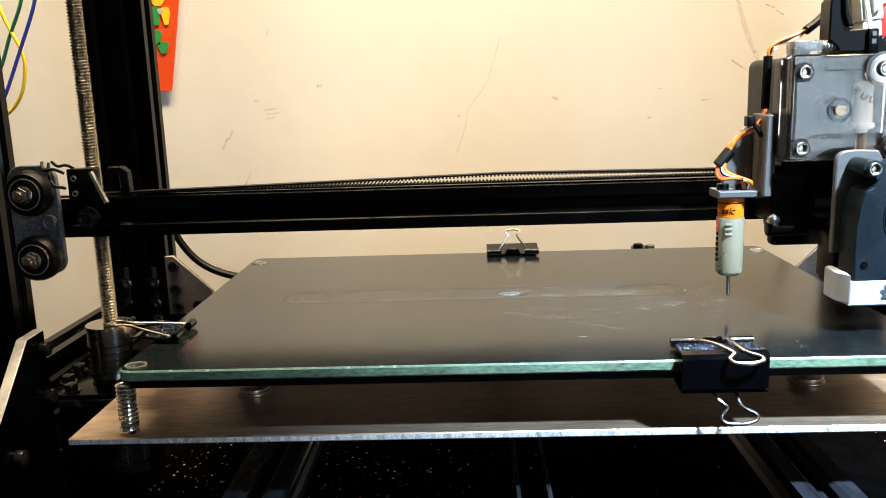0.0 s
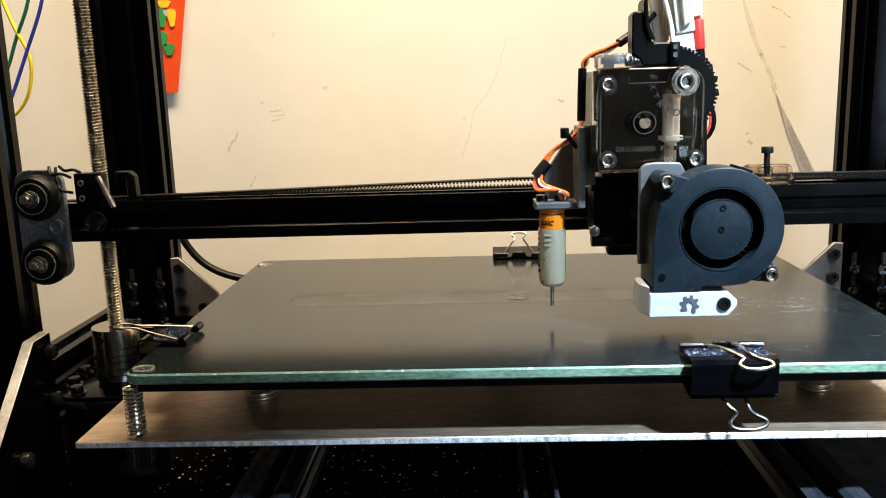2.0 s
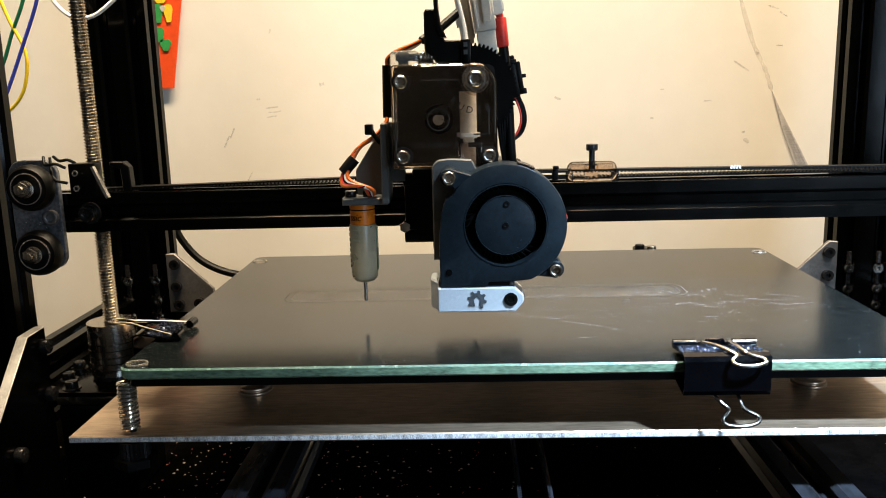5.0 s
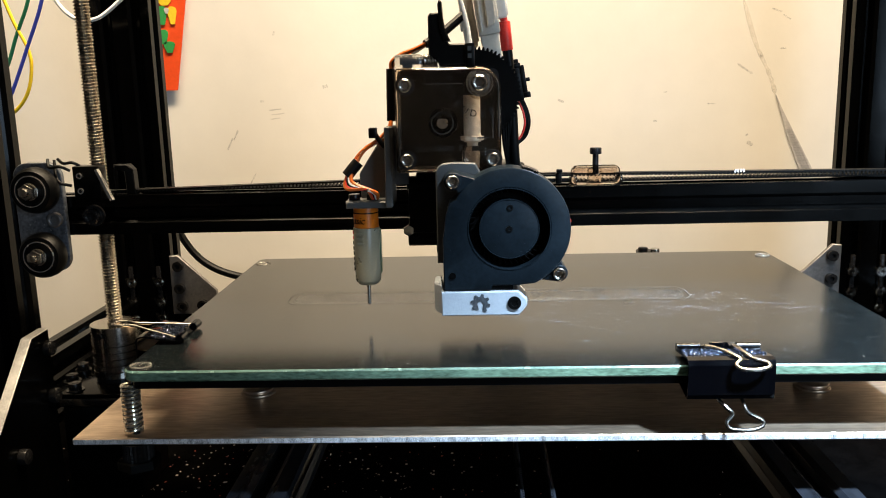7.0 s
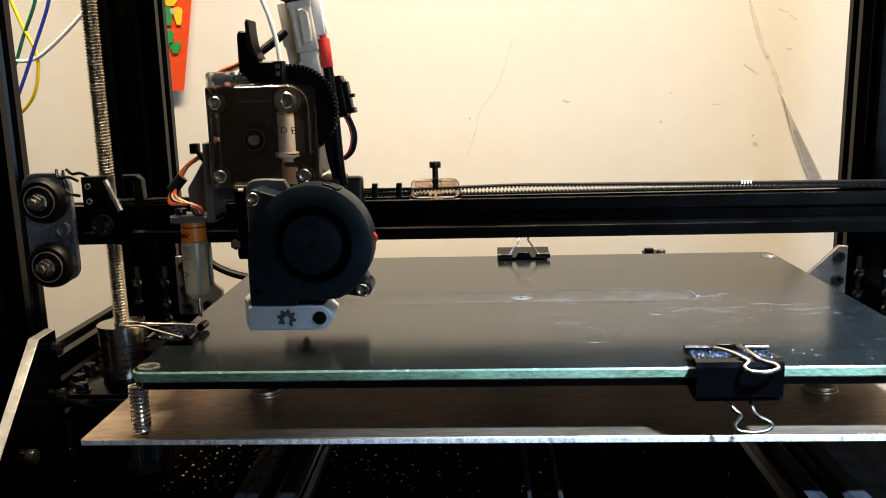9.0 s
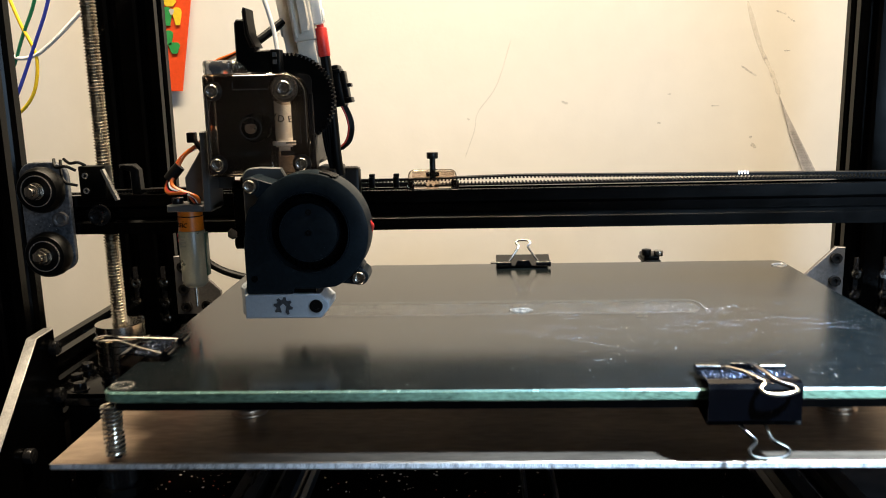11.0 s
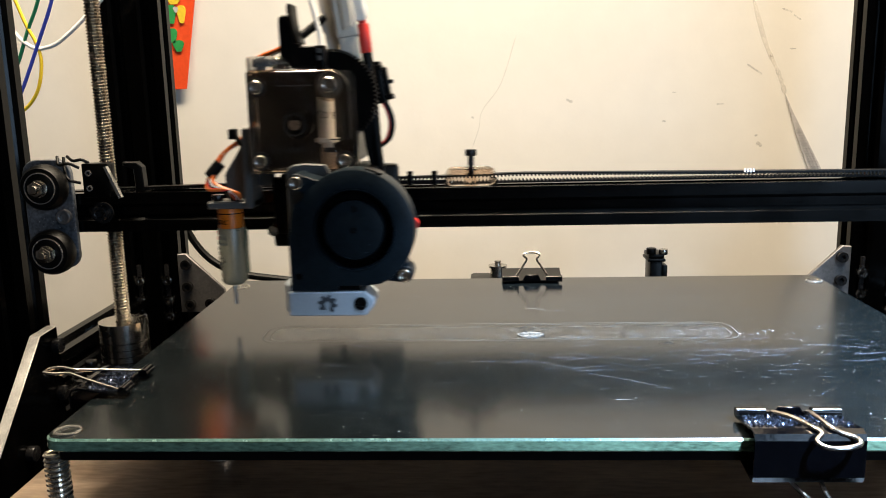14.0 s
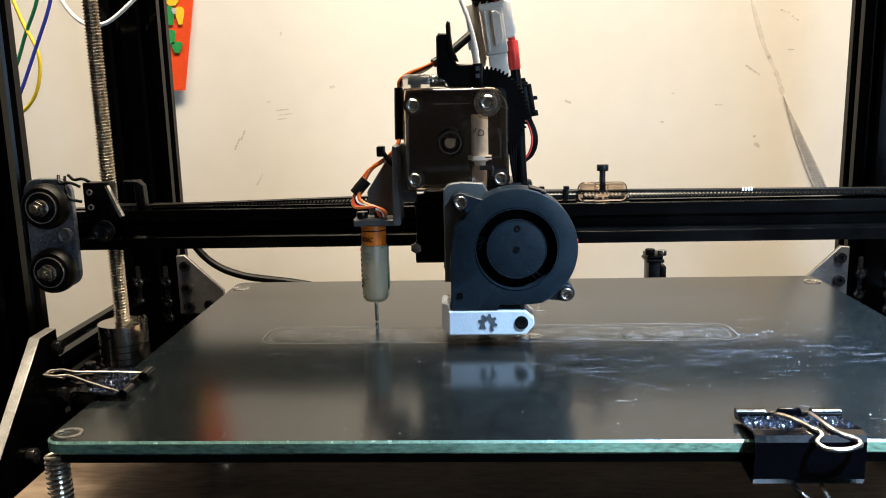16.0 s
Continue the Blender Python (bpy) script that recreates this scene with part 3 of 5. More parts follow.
part("knob", cyl((0.2495, 0.302, -0.0056), (0.2495, 0.302, -0.0015), 0.0032, seg=16, bevel=0.0005), M_BLACK, idler)
part("base_strip", box(0.232, 0.262, 0.299, 0.325, -0.053, -0.05, 0.0005), M_BLACK, idler)
pulley = thing("belt_pulley", (0.1485, 0.305, -0.05), "small silver toothed pulley on a motor shaft", "pulley")
part("pulley_disc", [cyl((0.1485, 0.305, -0.014), (0.1485, 0.305, -0.0125), 0.0062, seg=28), cyl((0.1485, 0.305, -0.022), (0.1485, 0.305, -0.014), 0.005, seg=28), cyl((0.1485, 0.305, -0.0125), (0.1485, 0.305, -0.0095), 0.0022, seg=16)], M_STEEL, pulley)
part("pulley_motor", box(0.130, 0.170, 0.285, 0.325, -0.06, -0.022, 0.002), M_BLACK, pulley)
# toothed bed belt, two strands on edge
belt = thing("bed_belt", (0.163, 0.1, -0.066), "black toothed belt running under the bed", "belt")
for x in (0.1556, 0.1700):
    s = 1 if x < 0.16 else -1
    part("strand", [box(x, x + s * 0.0009, -0.04, 0.298, -0.066, -0.060)] + [box(x + s * 0.0009, x + s * 0.0017, y, y + 0.001, -0.066, -0.060) for y in [-0.03 + 0.002 * i for i in range(160)]], M_RAIL, belt, smooth=False)
part("end_block", box(0.153, 0.173, -0.045, -0.035, ZB, -0.055, 0.001), M_BLACK, belt)

# loose cables
cable = tagged(part("black_cable", tube([(-0.0949, 0.3850, 0.0142), (-0.0877, 0.3850, -0.0060), (-0.0726, 0.3850, -0.0242), (-0.0487, 0.3850, -0.0350), (-0.0088, 0.3850, -0.0409), (0.0443, 0.3850, -0.0507)], 0.0029), M_RUBBER), "thick black cable sagging behind the bed", "cable")
for name, m_, pts, lab in (("yellow_wire", M_YELLOW, ((-0.1628, 0.3000, 0.1778), (-0.1548, 0.3000, 0.1532), (-0.1478, 0.3000, 0.1371), (-0.1467, 0.3000, 0.1246), (-0.1513, 0.3000, 0.1084), (-0.1618, 0.3000, 0.0966), (-0.1757, 0.3000, 0.0925)), "yellow wire hanging in a loop beside the post"),
                           ("green_wire", M_GREEN, ((-0.1396, 0.3000, 0.1806), (-0.1450, 0.3000, 0.1634), (-0.1539, 0.3000, 0.1454), (-0.1627, 0.3000, 0.1256), (-0.1757, 0.3000, 0.1071)), "dark green wire hanging beside the post"),
                           ("blue_wire", M_BLUE, ((-0.1282, 0.2950, 0.1796), (-0.1341, 0.2950, 0.1609), (-0.1445, 0.2950, 0.1385), (-0.1590, 0.2950, 0.1086), (-0.1713, 0.2950, 0.0889)), "blue wire hanging beside the post")):
    tagged(part(name, tube(pts, 0.00115), m_), lab, "wire", "loose wires")

# ---- bed ----
M_SPRING = mat("nickel_spring_wire", (0.76, 0.69, 0.58), 0.2, metal=0.95, grain=0.1, scale=200)
BED_Y = 0.0645   # where the bed stands at first; its shapes are drawn at its last place
GW, GD = 0.32, 0.2135
bed = thing("heated_bed", (0.16, 0.1, -0.033), "glass-topped heated bed on a bare aluminium carriage plate", "printer bed")
g = prism(rounded(0, GW, 0, GD, 0.006), "z", -0.0044, 0.0, 0.0007)
for f in g.faces:
    f.material_index = 0 if f.normal.z > 0.9 else 2 if f.normal.z > 0.3 else 1
part("glass_plate", g, [M_GLASS, M_GLASSEDGE, M_GROUND], bed, "dusty scratched glass sheet with green edges")
part("heater_board", prism(rounded(0.003, GW - 0.003, 0.002, GD - 0.002, 0.004), "z", -0.0078, -0.0046), M_HEATER, bed, "black heater board")
pl = box(-0.0242, 0.3442, 0.0045, 0.209, -0.0325, -0.0295, 0.0005, 1)
for f in pl.faces:
    f.material_index = 0 if abs(f.normal.z) > 0.7 else 1
part("carriage_plate", pl, [M_ALU, M_ALUEDGE], bed, "bare aluminium plate with a rough sawn edge")
for x, y in ((0.0002, 0.0095), (GW - 0.0002, 0.0095), (0.0002, 0.202), (GW - 0.0002, 0.202)):
    part("levelling_spring", coil(x - 0.0008 if x < 0.1 else x + 0.0008, y, -0.0286, -0.0083, 0.0032, 0.00078, 12), M_SPRING, bed, "steel coil spring")
    part("levelling_bolt", [cyl((x, y, -0.046), (x, y, -0.005), 0.0015, seg=12)], M_DARKSTEEL, bed)
    hx = 0.0060 if x < 0.1 else GW - 0.006
    part("countersunk_rim", tube([(hx + 0.0040 * math.cos(q * math.pi / 12), y - 0.003 + 0.0034 * math.sin(q * math.pi / 12), 0.0003) for q in range(25)], 0.0004, 6, straight=True), M_CLEAR, bed)
    knob = prism([(x + (0.0061 if i % 2 else 0.0056) * math.cos(math.pi * i / 24), y + (0.0061 if i % 2 else 0.0056) * math.sin(math.pi * i / 24)) for i in range(48)], "z", -0.0400, -0.0328)
    part("thumb_nut", knob, M_DARKSTEEL, bed)
    part("wing", cyl((x, y, -0.0435), (x, y, -0.0400), 0.0085, seg=6), M_BLACK, bed)
for x in (0.0455, 0.2812):
    for y in (0.11, 0.18):
        part("slide_block", box(x - 0.009, x + 0.009, y - 0.012, y + 0.012, -0.0595, -0.033, 0.002), M_BLACK, bed)

for x in (0.039, 0.287):
    bolt = part("carriage_bolt", [cyl((x, 0.053, -0.0294), (x, 0.053, -0.0284), 0.0078, seg=36, bevel=0.0003), cyl((x, 0.053, -0.0284), (x, 0.053, -0.0278), 0.0060, seg=36), cyl((x, 0.053, -0.0278), (x, 0.053, -0.0266), 0.0070, seg=36, bevel=0.0004)], M_ALU, bed, "dull steel bolt with a washer")

# crumbs and dried marks on the glass
ON_BED = []


def on_glass(ob, label, category, kind=""):
    tagged(ob, label, category, kind=kind)
    ON_BED.append(ob)
    return ob


M_DUST = mat("bright_dust", (0.44, 0.47, 0.50), 0.4, grain=0.2, scale=300)
spots = []
for _ in range(190):
    r = random.uniform(0.00006, 0.00016) if random.random() < 0.92 else random.uniform(0.0002, 0.00036)
    spots.append((random.uniform(0.005, 0.315), random.uniform(0.003, 0.205), 0.0001, r))
for _ in range(110):
    spots.append((random.gauss(0.250, 0.020), random.gauss(0.088, 0.011), 0.0001, random.uniform(0.00006, 0.0002)))
for _ in range(60):   # white crust at the end of the glue mark
    spots.append((random.gauss(0.226, 0.010), random.gauss(0.106, 0.003), 0.0001, random.uniform(0.00008, 0.0003)))
for _ in range(90):   # and along its two long sides
    spots.append((random.uniform(0.06, 0.245), random.choice((0.1215, 0.1010)) + random.gauss(0, 0.0006), 0.0001, random.uniform(0.00006, 0.0002)))
for _ in range(8):
    spots.append((random.uniform(0.245, 0.262), random.gauss(0.106, 0.003), 0.0001, random.uniform(0.0002, 0.0005)))
on_glass(speckles("glass_dust", [s for s in spots if 0.004 < s[0] < 0.316 and 0.003 < s[1] < 0.21], M_DUST, "", ""), "bright specks of dust on the glass", "dust", "stuff")


def film_material():
    """A patchy dry film: see-through where the noise is low."""
    m = mat("patchy_residue", (0.66, 0.70, 0.72), 0.55, grain=0.2, scale=200)
    nt = m.node_tree
    tc = nt.nodes.new("ShaderNodeTexCoord")
    mp = nt.nodes.new("ShaderNodeMapping")
    mp.inputs["Scale"].default_value = (1.0, 1.3, 1)
    n = nt.nodes.new("ShaderNodeTexNoise")
    n.inputs["Scale"].default_value, n.inputs["Detail"].default_value, n.inputs["Roughness"].default_value = 140, 9, 0.72
    r = nt.nodes.new("ShaderNodeMapRange")
    r.inputs["From Min"].default_value, r.inputs["From Max"].default_value = 0.50, 0.85
    r.inputs["To Max"].default_value = 0.065
    nt.links.new(tc.outputs["Object"], mp.inputs["Vector"])
    nt.links.new(mp.outputs["Vector"], n.inputs["Vector"])
    nt.links.new(n.outputs["Fac"], r.inputs["Value"])
    nt.links.new(r.outputs["Result"], nt.nodes["Principled BSDF"].inputs["Alpha"])
    return m


M_FILM = film_material()
M_RIM = mat("thin_dry_rim", (0.085, 0.093, 0.096), 0.5, grain=0.4, scale=200)


def flat(pts, z0=0.0001, z1=0.0003):
    return prism(pts, "z", z0, z1)


def band(x0, x1, y0, y1, r, w):
    """The outline of a rounded rectangle lying on the glass."""
    a, b = rounded(x0, x1, y0, y1, r), rounded(x0 + w, x1 - w, y0 + w, y1 - w, max(r - w, 0.0005))
    bm = bmesh.new()
    va, vb = [bm.verts.new((u, v, 0.0003)) for u, v in a], [bm.verts.new((u, v, 0.0003)) for u, v in b]
    for i in range(len(a)):
        j = (i + 1) % len(a)
        bm.faces.new((va[i], va[j], vb[j], vb[i]))
    return bm


M_BLOT = mat("white_dry_spot", (0.13, 0.14, 0.145), 0.6, grain=0.3, scale=300)
rub(M_BLOT, 0.34, 0.62, 0.85, 420)
res = part("glue_residue", [flat(rounded(0.046, 0.243, 0.1005, 0.119, 0.006))], M_FILM)
res_edge = part("residue_rim", [band(0.0425, 0.246, 0.0975, 0.1225, 0.008, 0.00022), band(0.045, 0.243, 0.0995, 0.1203, 0.007, 0.00015)], M_RIM, None)
res_edge.parent = res
on_glass(res, "pale dried glue outline on the glass", "residue")
blot = part("white_blot", flat([(0.1585 + 0.0055 * math.cos(a) * (1 + 0.1 * math.sin(3 * a)), 0.1055 + 0.0042 * math.sin(a)) for a in [i * math.pi / 14 for i in range(28)]], 0.0001, 0.0003), M_BLOT)
on_glass(blot, "white oval blot dried on the glass", "residue")
blot = part("grey_blot", flat([(0.2135 + 0.003 * math.cos(a), 0.0945 + 0.002 * math.sin(a)) for a in [i * math.pi / 10 for i in range(20)]], 0.0003, 0.0005), M_FILM)
on_glass(blot, "grey oval blot dried on the glass", "residue")
scr = bmesh.new()
for _ in range(150):
    x, y = random.gauss(0.222, 0.042), random.gauss(0.079, 0.011)
    if random.random() < 0.25:
        x, y = random.uniform(0.02, 0.30), random.uniform(0.03, 0.18)
    a = radians(random.choice((random.gauss(9, 4), random.gauss(9, 4), random.gauss(-14, 6), random.gauss(-30, 8), random.gauss(70, 14))))
    ln = random.choice((random.uniform(0.002, 0.008), random.uniform(0.003, 0.014), random.uniform(0.002, 0.009), random.uniform(0.010, 0.034))) * (0.3 if abs(a) > 0.8 else 1)
    w = random.uniform(0.000012, 0.000034)
    bend = random.uniform(-0.15, 0.15)
    prev = None
    for k in range(4):
        t = k / 3
        px, py = x + ln * (t - 0.5) * math.cos(a + bend * t), y + ln * (t - 0.5) * math.sin(a + bend * t)
        if not (0.01 < px < 0.31 and 0.03 < py < 0.2):
            prev = None
            continue
        pair = (scr.verts.new((px, py - w, 0.0002)), scr.verts.new((px, py + w, 0.0002)))
        if prev:
            scr.faces.new((prev[0], pair[0], pair[1], prev[1]))
        prev = pair
on_glass(part("glass_scratches", scr, M_FLUX, smooth=False), "pale crossing scratches on the glass", "scratches", "stuff")


# ---- binder clips ----
def binder_clip(label, width=0.032, handle="folded", top=0.0034, glitter=True, m=None):
    """A spring clip that bites an edge: spine before y = 0, jaws over and under; wire handles."""
    clip = thing("binder_clip", (0, 0, 0), label, "binder clip", "binder clips on the bed")
    h = width / 2
    t = 0.0006
    out = [(0.0135, 0.0016), (-0.0015, top + 0.0006), (-0.0042, top), (-0.0050, top - 0.0019), (-0.0050, -0.0100), (-0.0042, -0.0118), (-0.0020, -0.0118), (0.0135, -0.0094)]
    inn = [(0.0135, -0.0094 + t), (-0.0018, -0.0111), (-0.0036, -0.0111), (-0.0044, -0.0098), (-0.0044, top - 0.0021), (-0.0038, top - 0.0007), (-0.0015, top - 0.0001), (0.0135, 0.0010)]
    body = part("clip_body", prism(out + inn, "x", -h, h), M_CLIP, clip, smooth=False)
    if glitter:
        flakes = bmesh.new()
        rnd = random.Random(5)
        for _ in range(620):
            u, v = rnd.uniform(-h * 0.93, h * 0.93), rnd.uniform(0.0012, 0.0120)
            zc = top + 0.0004 + (0.0018 - top) * (v - 0.0012) / 0.0108
            r = rnd.uniform(0.00018, 0.00052)
            a = rnd.uniform(0, 6.3)
            foot = [flakes.verts.new((u + r * math.cos(a + k * 2.1), v + r * math.sin(a + k * 2.1), zc - 0.0001)) for k in range(3)]
            tip = flakes.verts.new((u + rnd.uniform(-r, r), v + rnd.uniform(-r, r), zc + r * rnd.uniform(0.5, 2.0)))
            for k in range(3):
                flakes.faces.new((foot[k], foot[(k + 1) % 3], tip))
        part("glitter_patch", flakes, M_GLITTER, clip, "flaking glittering upper jaw", smooth=False)
    part("jaw_tab", prism([(-h * 0.30, 0.0016), (-h * 0.20, 0.0048), (h * 0.22, 0.0048), (h * 0.32, 0.0016)], "y", 0.0130, 0.0140, 0.0003), M_CLIP, clip)
    for x0, x1 in ((-h, -h * 0.45), (h * 0.45, h)):
        for z, r in ((0.0027, 0.0018), (-0.0102, 0.0013)):
            part("rolled_lip", tube([(x0, 0.0140, z), (x1, 0.0140, z)], r, 12, straight=True), M_CLIP, clip)
    wire = 0.00078 if handle == "folded" else 0.00060

    def loop(kind, lower):
        z = -0.0102 if lower else 0.0022
        if kind == "folded" and not lower:
            pts = [(-0.0066, 0.0140, z), (-0.0056, 0.0100, z + 0.0020), (-0.0022, 0.0040, 0.0050), (0.0012, -0.0018, 0.0046), (0.0030, -0.0046, 0.0038), (0.0008, -0.0070, 0.0024), (0.0028, -0.0092, 0.0014), (0.0085, -0.0094, 0.0014), (0.0126, -0.0080, 0.0020), (0.0122, -0.0060, 0.0030), (0.0085, -0.0042, 0.0038), (0.0064, -0.0016, 0.0046), (0.0054, 0.0040, 0.0050), (0.0050, 0.0100, z + 0.0020), (0.0050, 0.0140, z)]
        elif kind == "folded":
            pts = [(-0.0045, 0.0140, z), (-0.0045, 0.006, -0.0114), (-0.0035, 0.000, -0.0132), (-0.0008, -0.0030, -0.0159), (0.0012, -0.0040, -0.0179), (-0.0012, -0.0050, -0.0209), (0.0005, -0.0060, -0.0230), (0.0070, -0.0062, -0.0234), (0.0118, -0.0056, -0.0222), (0.0120, -0.0046, -0.0202), (0.0070, -0.0035, -0.0174), (0.0055, 0.000, -0.0132), (0.0050, 0.006, -0.0114), (0.0050, 0.0140, z)]
        else:
            tilt = {"open": (-1.15, 0.02), "upright": (-0.55, 0.95)}[kind]
            if lower:
                tilt = (-1.0, -0.35)
            ln = 0.027 if kind == "open" else 0.0128

            def q(x, d):
                return (x, 0.0140 + tilt[0] * d * ln, z + tilt[1] * d * ln * (0.75 if kind == "upright" else 1) + (0.0035 * min(1, 1.2 * d) if not lower else -0.004 * min(1, 3 * d)))
            foot = 0.85 if kind == "open" else 0.62
            half = [(foot, 0), (foot * 0.80, 0.2), (foot * 0.50, 0.5), (0.17, 0.76), (0.27, 0.93), (0.16, 1.06)]
            pts = [q(-h * u, d) for u, d in half] + [q(h * u, d) for u, d in half[::-1]]
        return tube(pts, wire, 10, 6)

    part("wire_handle", loop(handle, False), M_STEEL, clip, "shiny steel wire handle")
    part("wire_handle", loop(handle if handle == "folded" else "open", True), M_STEEL, clip, "shiny steel wire handle")
    clip.matrix_basis = m
    ON_BED.append(clip)
    return clip


binder_clip("black binder clip with wire handles folded over the glass edge", m=pose(0.2330, 0, 0))
binder_clip("black binder clip at the back edge with one handle up", handle="upright", top=0.0046, glitter=False, m=pose(0.1650, GD, 0, 0, 0, 180))
binder_clip("black binder clip on the side edge with handles spread outwards", width=0.025, handle="open", m=pose(-0.0025, 0.0465, -0.0002, 0, 0, -90))

# ---- gantry ----
NEAR[0] = 0.933
gantry = thing("x_gantry", (0.16, 0.18, 0.028), "black cross beam with wheeled end plate and belt", "printer gantry")
beam = part("cross_beam", prism(shifted(slot_profile(0.02, 0.0212), 0.21, 0.0330), "x", -0.092, 0.50), M_ANOD, gantry)
plate = part("end_plate", prism(rounded(-0.108, -0.0815, 0.0030, 0.0625, 0.008), "y", 0.1955, 0.1990, 0.0004), M_ENDPLATE, gantry, "dark metal end plate")
for x, z in ((-0.0925, 0.0485), (-0.0922, 0.0137)):
    tyre = bmesh.new()
    prof = [(0.0050, 0.1835), (0.0105, 0.1835), (0.0118, 0.1855), (0.0122, 0.1875), (0.0122, 0.1905), (0.0105, 0.1935), (0.0050, 0.1935)]
    loops = [[tyre.verts.new((x + r * math.cos(2 * math.pi * k / 40), y, z + r * math.sin(2 * math.pi * k / 40))) for k in range(40)] for r, y in prof]
    for a, b in zip(loops, loops[1:]):
        for k in range(40):
            tyre.faces.new((a[k], a[(k + 1) % 40], b[(k + 1) % 40], b[k]))
    wheel = part("wheel", tyre, M_RUBBER, gantry, "black grooved wheel")
    part("bearing_rim", ring(x, z, 0.0083, 0.0078, 0.1829, 0.1842), M_BOLT, wheel)
    part("bearing", ring(x, z, 0.0078, 0.0030, 0.1836, 0.1925), M_BLACK, wheel)
    part("washer", ring(x, z, 0.0046, 0.0020, 0.1822, 0.1840), M_STEEL, wheel)
    part("nut", cyl((x, 0.1825, z), (x, 0.1782, z), 0.0043, seg=6, bevel=0.0004), M_STEEL, wheel)
    part("bolt_end", cyl((x, 0.1955, z), (x, 0.1755, z), 0.0024, seg=20, bevel=0.0004), M_STEEL, wheel)
part("plate_screw", cap_screw(-0.0868, 0.0317, 0.1955, 0.0040, 0.0030), M_GUSSET, gantry)
part("beam_screw", [ring(-0.0674, 0.0330, 0.0058, 0.0040, 0.1985, 0.2)] + [cap_screw(-0.0674, 0.0330, 0.1985, 0.0044, 0.0044)], M_DARKSTEEL, gantry)
stop = part("end_switch", [box(-0.0725, -0.0580, 0.190, 0.1985, 0.0425, 0.0605, 0.0006)], M_BLACK, gantry, "black end switch")
for z in (0.0475, 0.0555):
    part("rivet", ring(-0.0688, z, 0.0016, 0.0009, 0.1893, 0.1902, 18), M_BOLT, stop)
part("switch_lever", prism([(-0.0590, 0.0588), (-0.0577, 0.0592), (-0.0508, 0.0428), (-0.0522, 0.0422)], "y", 0.1865, 0.1895), M_BOLT, stop, "pale metal lever")
part("belt_guard", prism([(-0.056, 0.0600), (-0.0485, 0.0600), (-0.0455, 0.0570), (-0.0450, 0.0438), (-0.0500, 0.0438), (-0.0505, 0.0560), (-0.056, 0.0580)], "y", 0.203, 0.209, 0.0005), M_BLACK, gantry)
for way in ([(-0.0755, 0.194, 0.058), (-0.080, 0.192, 0.0605), (-0.086, 0.193, 0.060), (-0.0885, 0.197, 0.064)],
            [(-0.0755, 0.194, 0.050), (-0.080, 0.191, 0.052), (-0.083, 0.193, 0.056), (-0.085, 0.197, 0.0635)],
            [(-0.070, 0.194, 0.0605), (-0.073, 0.192, 0.0625), (-0.078, 0.193, 0.0620), (-0.083, 0.197, 0.0640)]):
    part("switch_cable", tube(way, 0.0008), M_RUBBER, gantry)
part("nut_block", box(-0.092, -0.067, 0.2215, 0.250, 0.024, 0.0415, 0.001), M_BLACK, gantry)


def strand(x0, z0, x1, z1, y, up):
    """A toothed belt strand; teeth below or above."""
    n = int(abs(x1 - x0) / 0.002)
    t = 0.0009
    out = [prism([(x0, z0), (x1, z1), (x1, z1 + t), (x0, z0 + t)], "y", y, y + 0.006)]
    for i in range(n):
        x = x0 + (x1 - x0) * (i + 0.3) / n
        z = z0 + (z1 - z0) * (i + 0.3) / n + (t if up else -0.0008)
        out.append(prism([(x, z), (x + 0.0011, z), (x + 0.0009, z + 0.0008), (x + 0.0002, z + 0.0008)], "y", y, y + 0.006))
    return out


part("belt_strand", strand(-0.058, 0.0450, 0.16, 0.0497, 0.2035, False), M_RUBBER, gantry, smooth=False)
part("belt_strand", strand(0.16, 0.0497, 0.46, 0.0470, 0.2035, False), M_RUBBER, gantry, smooth=False)
part("belt_strand", strand(-0.046, 0.0440, 0.46, 0.0447, 0.2120, True), M_RUBBER, gantry, smooth=False)
for x in (0.2760, 0.2775, 0.279, 0.2805):
    part("belt_mark", box(x, x + 0.0009, 0.2030, 0.2036, 0.0488, 0.0506), M_PAPER, gantry, smooth=False)

NEAR[0] = 1.0
# ---- print head ----
M_LETTER = mat("raised_clear_letter", (0.036, 0.032, 0.028), 0.14, grain=0.1, scale=200)
# the emblem's recess shade, put into the colour of a raised shape
M_EMBLEM = mat("emblem_recess_shade", (0.030, 0.034, 0.040), 0.5, grain=0.8, scale=600)
M_INNER = mat("dark_brown_plastic", (0.004, 0.0027, 0.002), 0.35, grain=0.3, scale=120)
M_CAPSCREW = mat("nickel_cap_screw", (0.40, 0.37, 0.33), 0.22, metal=1.0, grain=0.2, scale=300)
M_SHAFT = mat("bronze_shaft", (0.30, 0.21, 0.14), 0.3, metal=0.9, grain=0.2, scale=300)
HEAD = (0.14, 0.13, 0.003)
head = thing("print_head", HEAD, "print head with smoky clear extruder, blower fan and probe", "print head")
x0, x1, z0, z1 = 0.106, 0.150, 0.0625, 0.1055
cover_pts = arc(x1 - 0.009, z1 - 0.009, 0.009, 0, 90, 8) + [(x0 + 0.001, z1), (x0, z1 - 0.001), (x0, z0 + 0.001), (x0 + 0.001, z0), (x1 - 0.001, z0), (x1, z0 + 0.001)]
cover = part("extruder_cover", prism(cover_pts, "y", 0.111, 0.1145, 0.0006), M_SMOKE, head, "smoky clear plastic extruder cover")
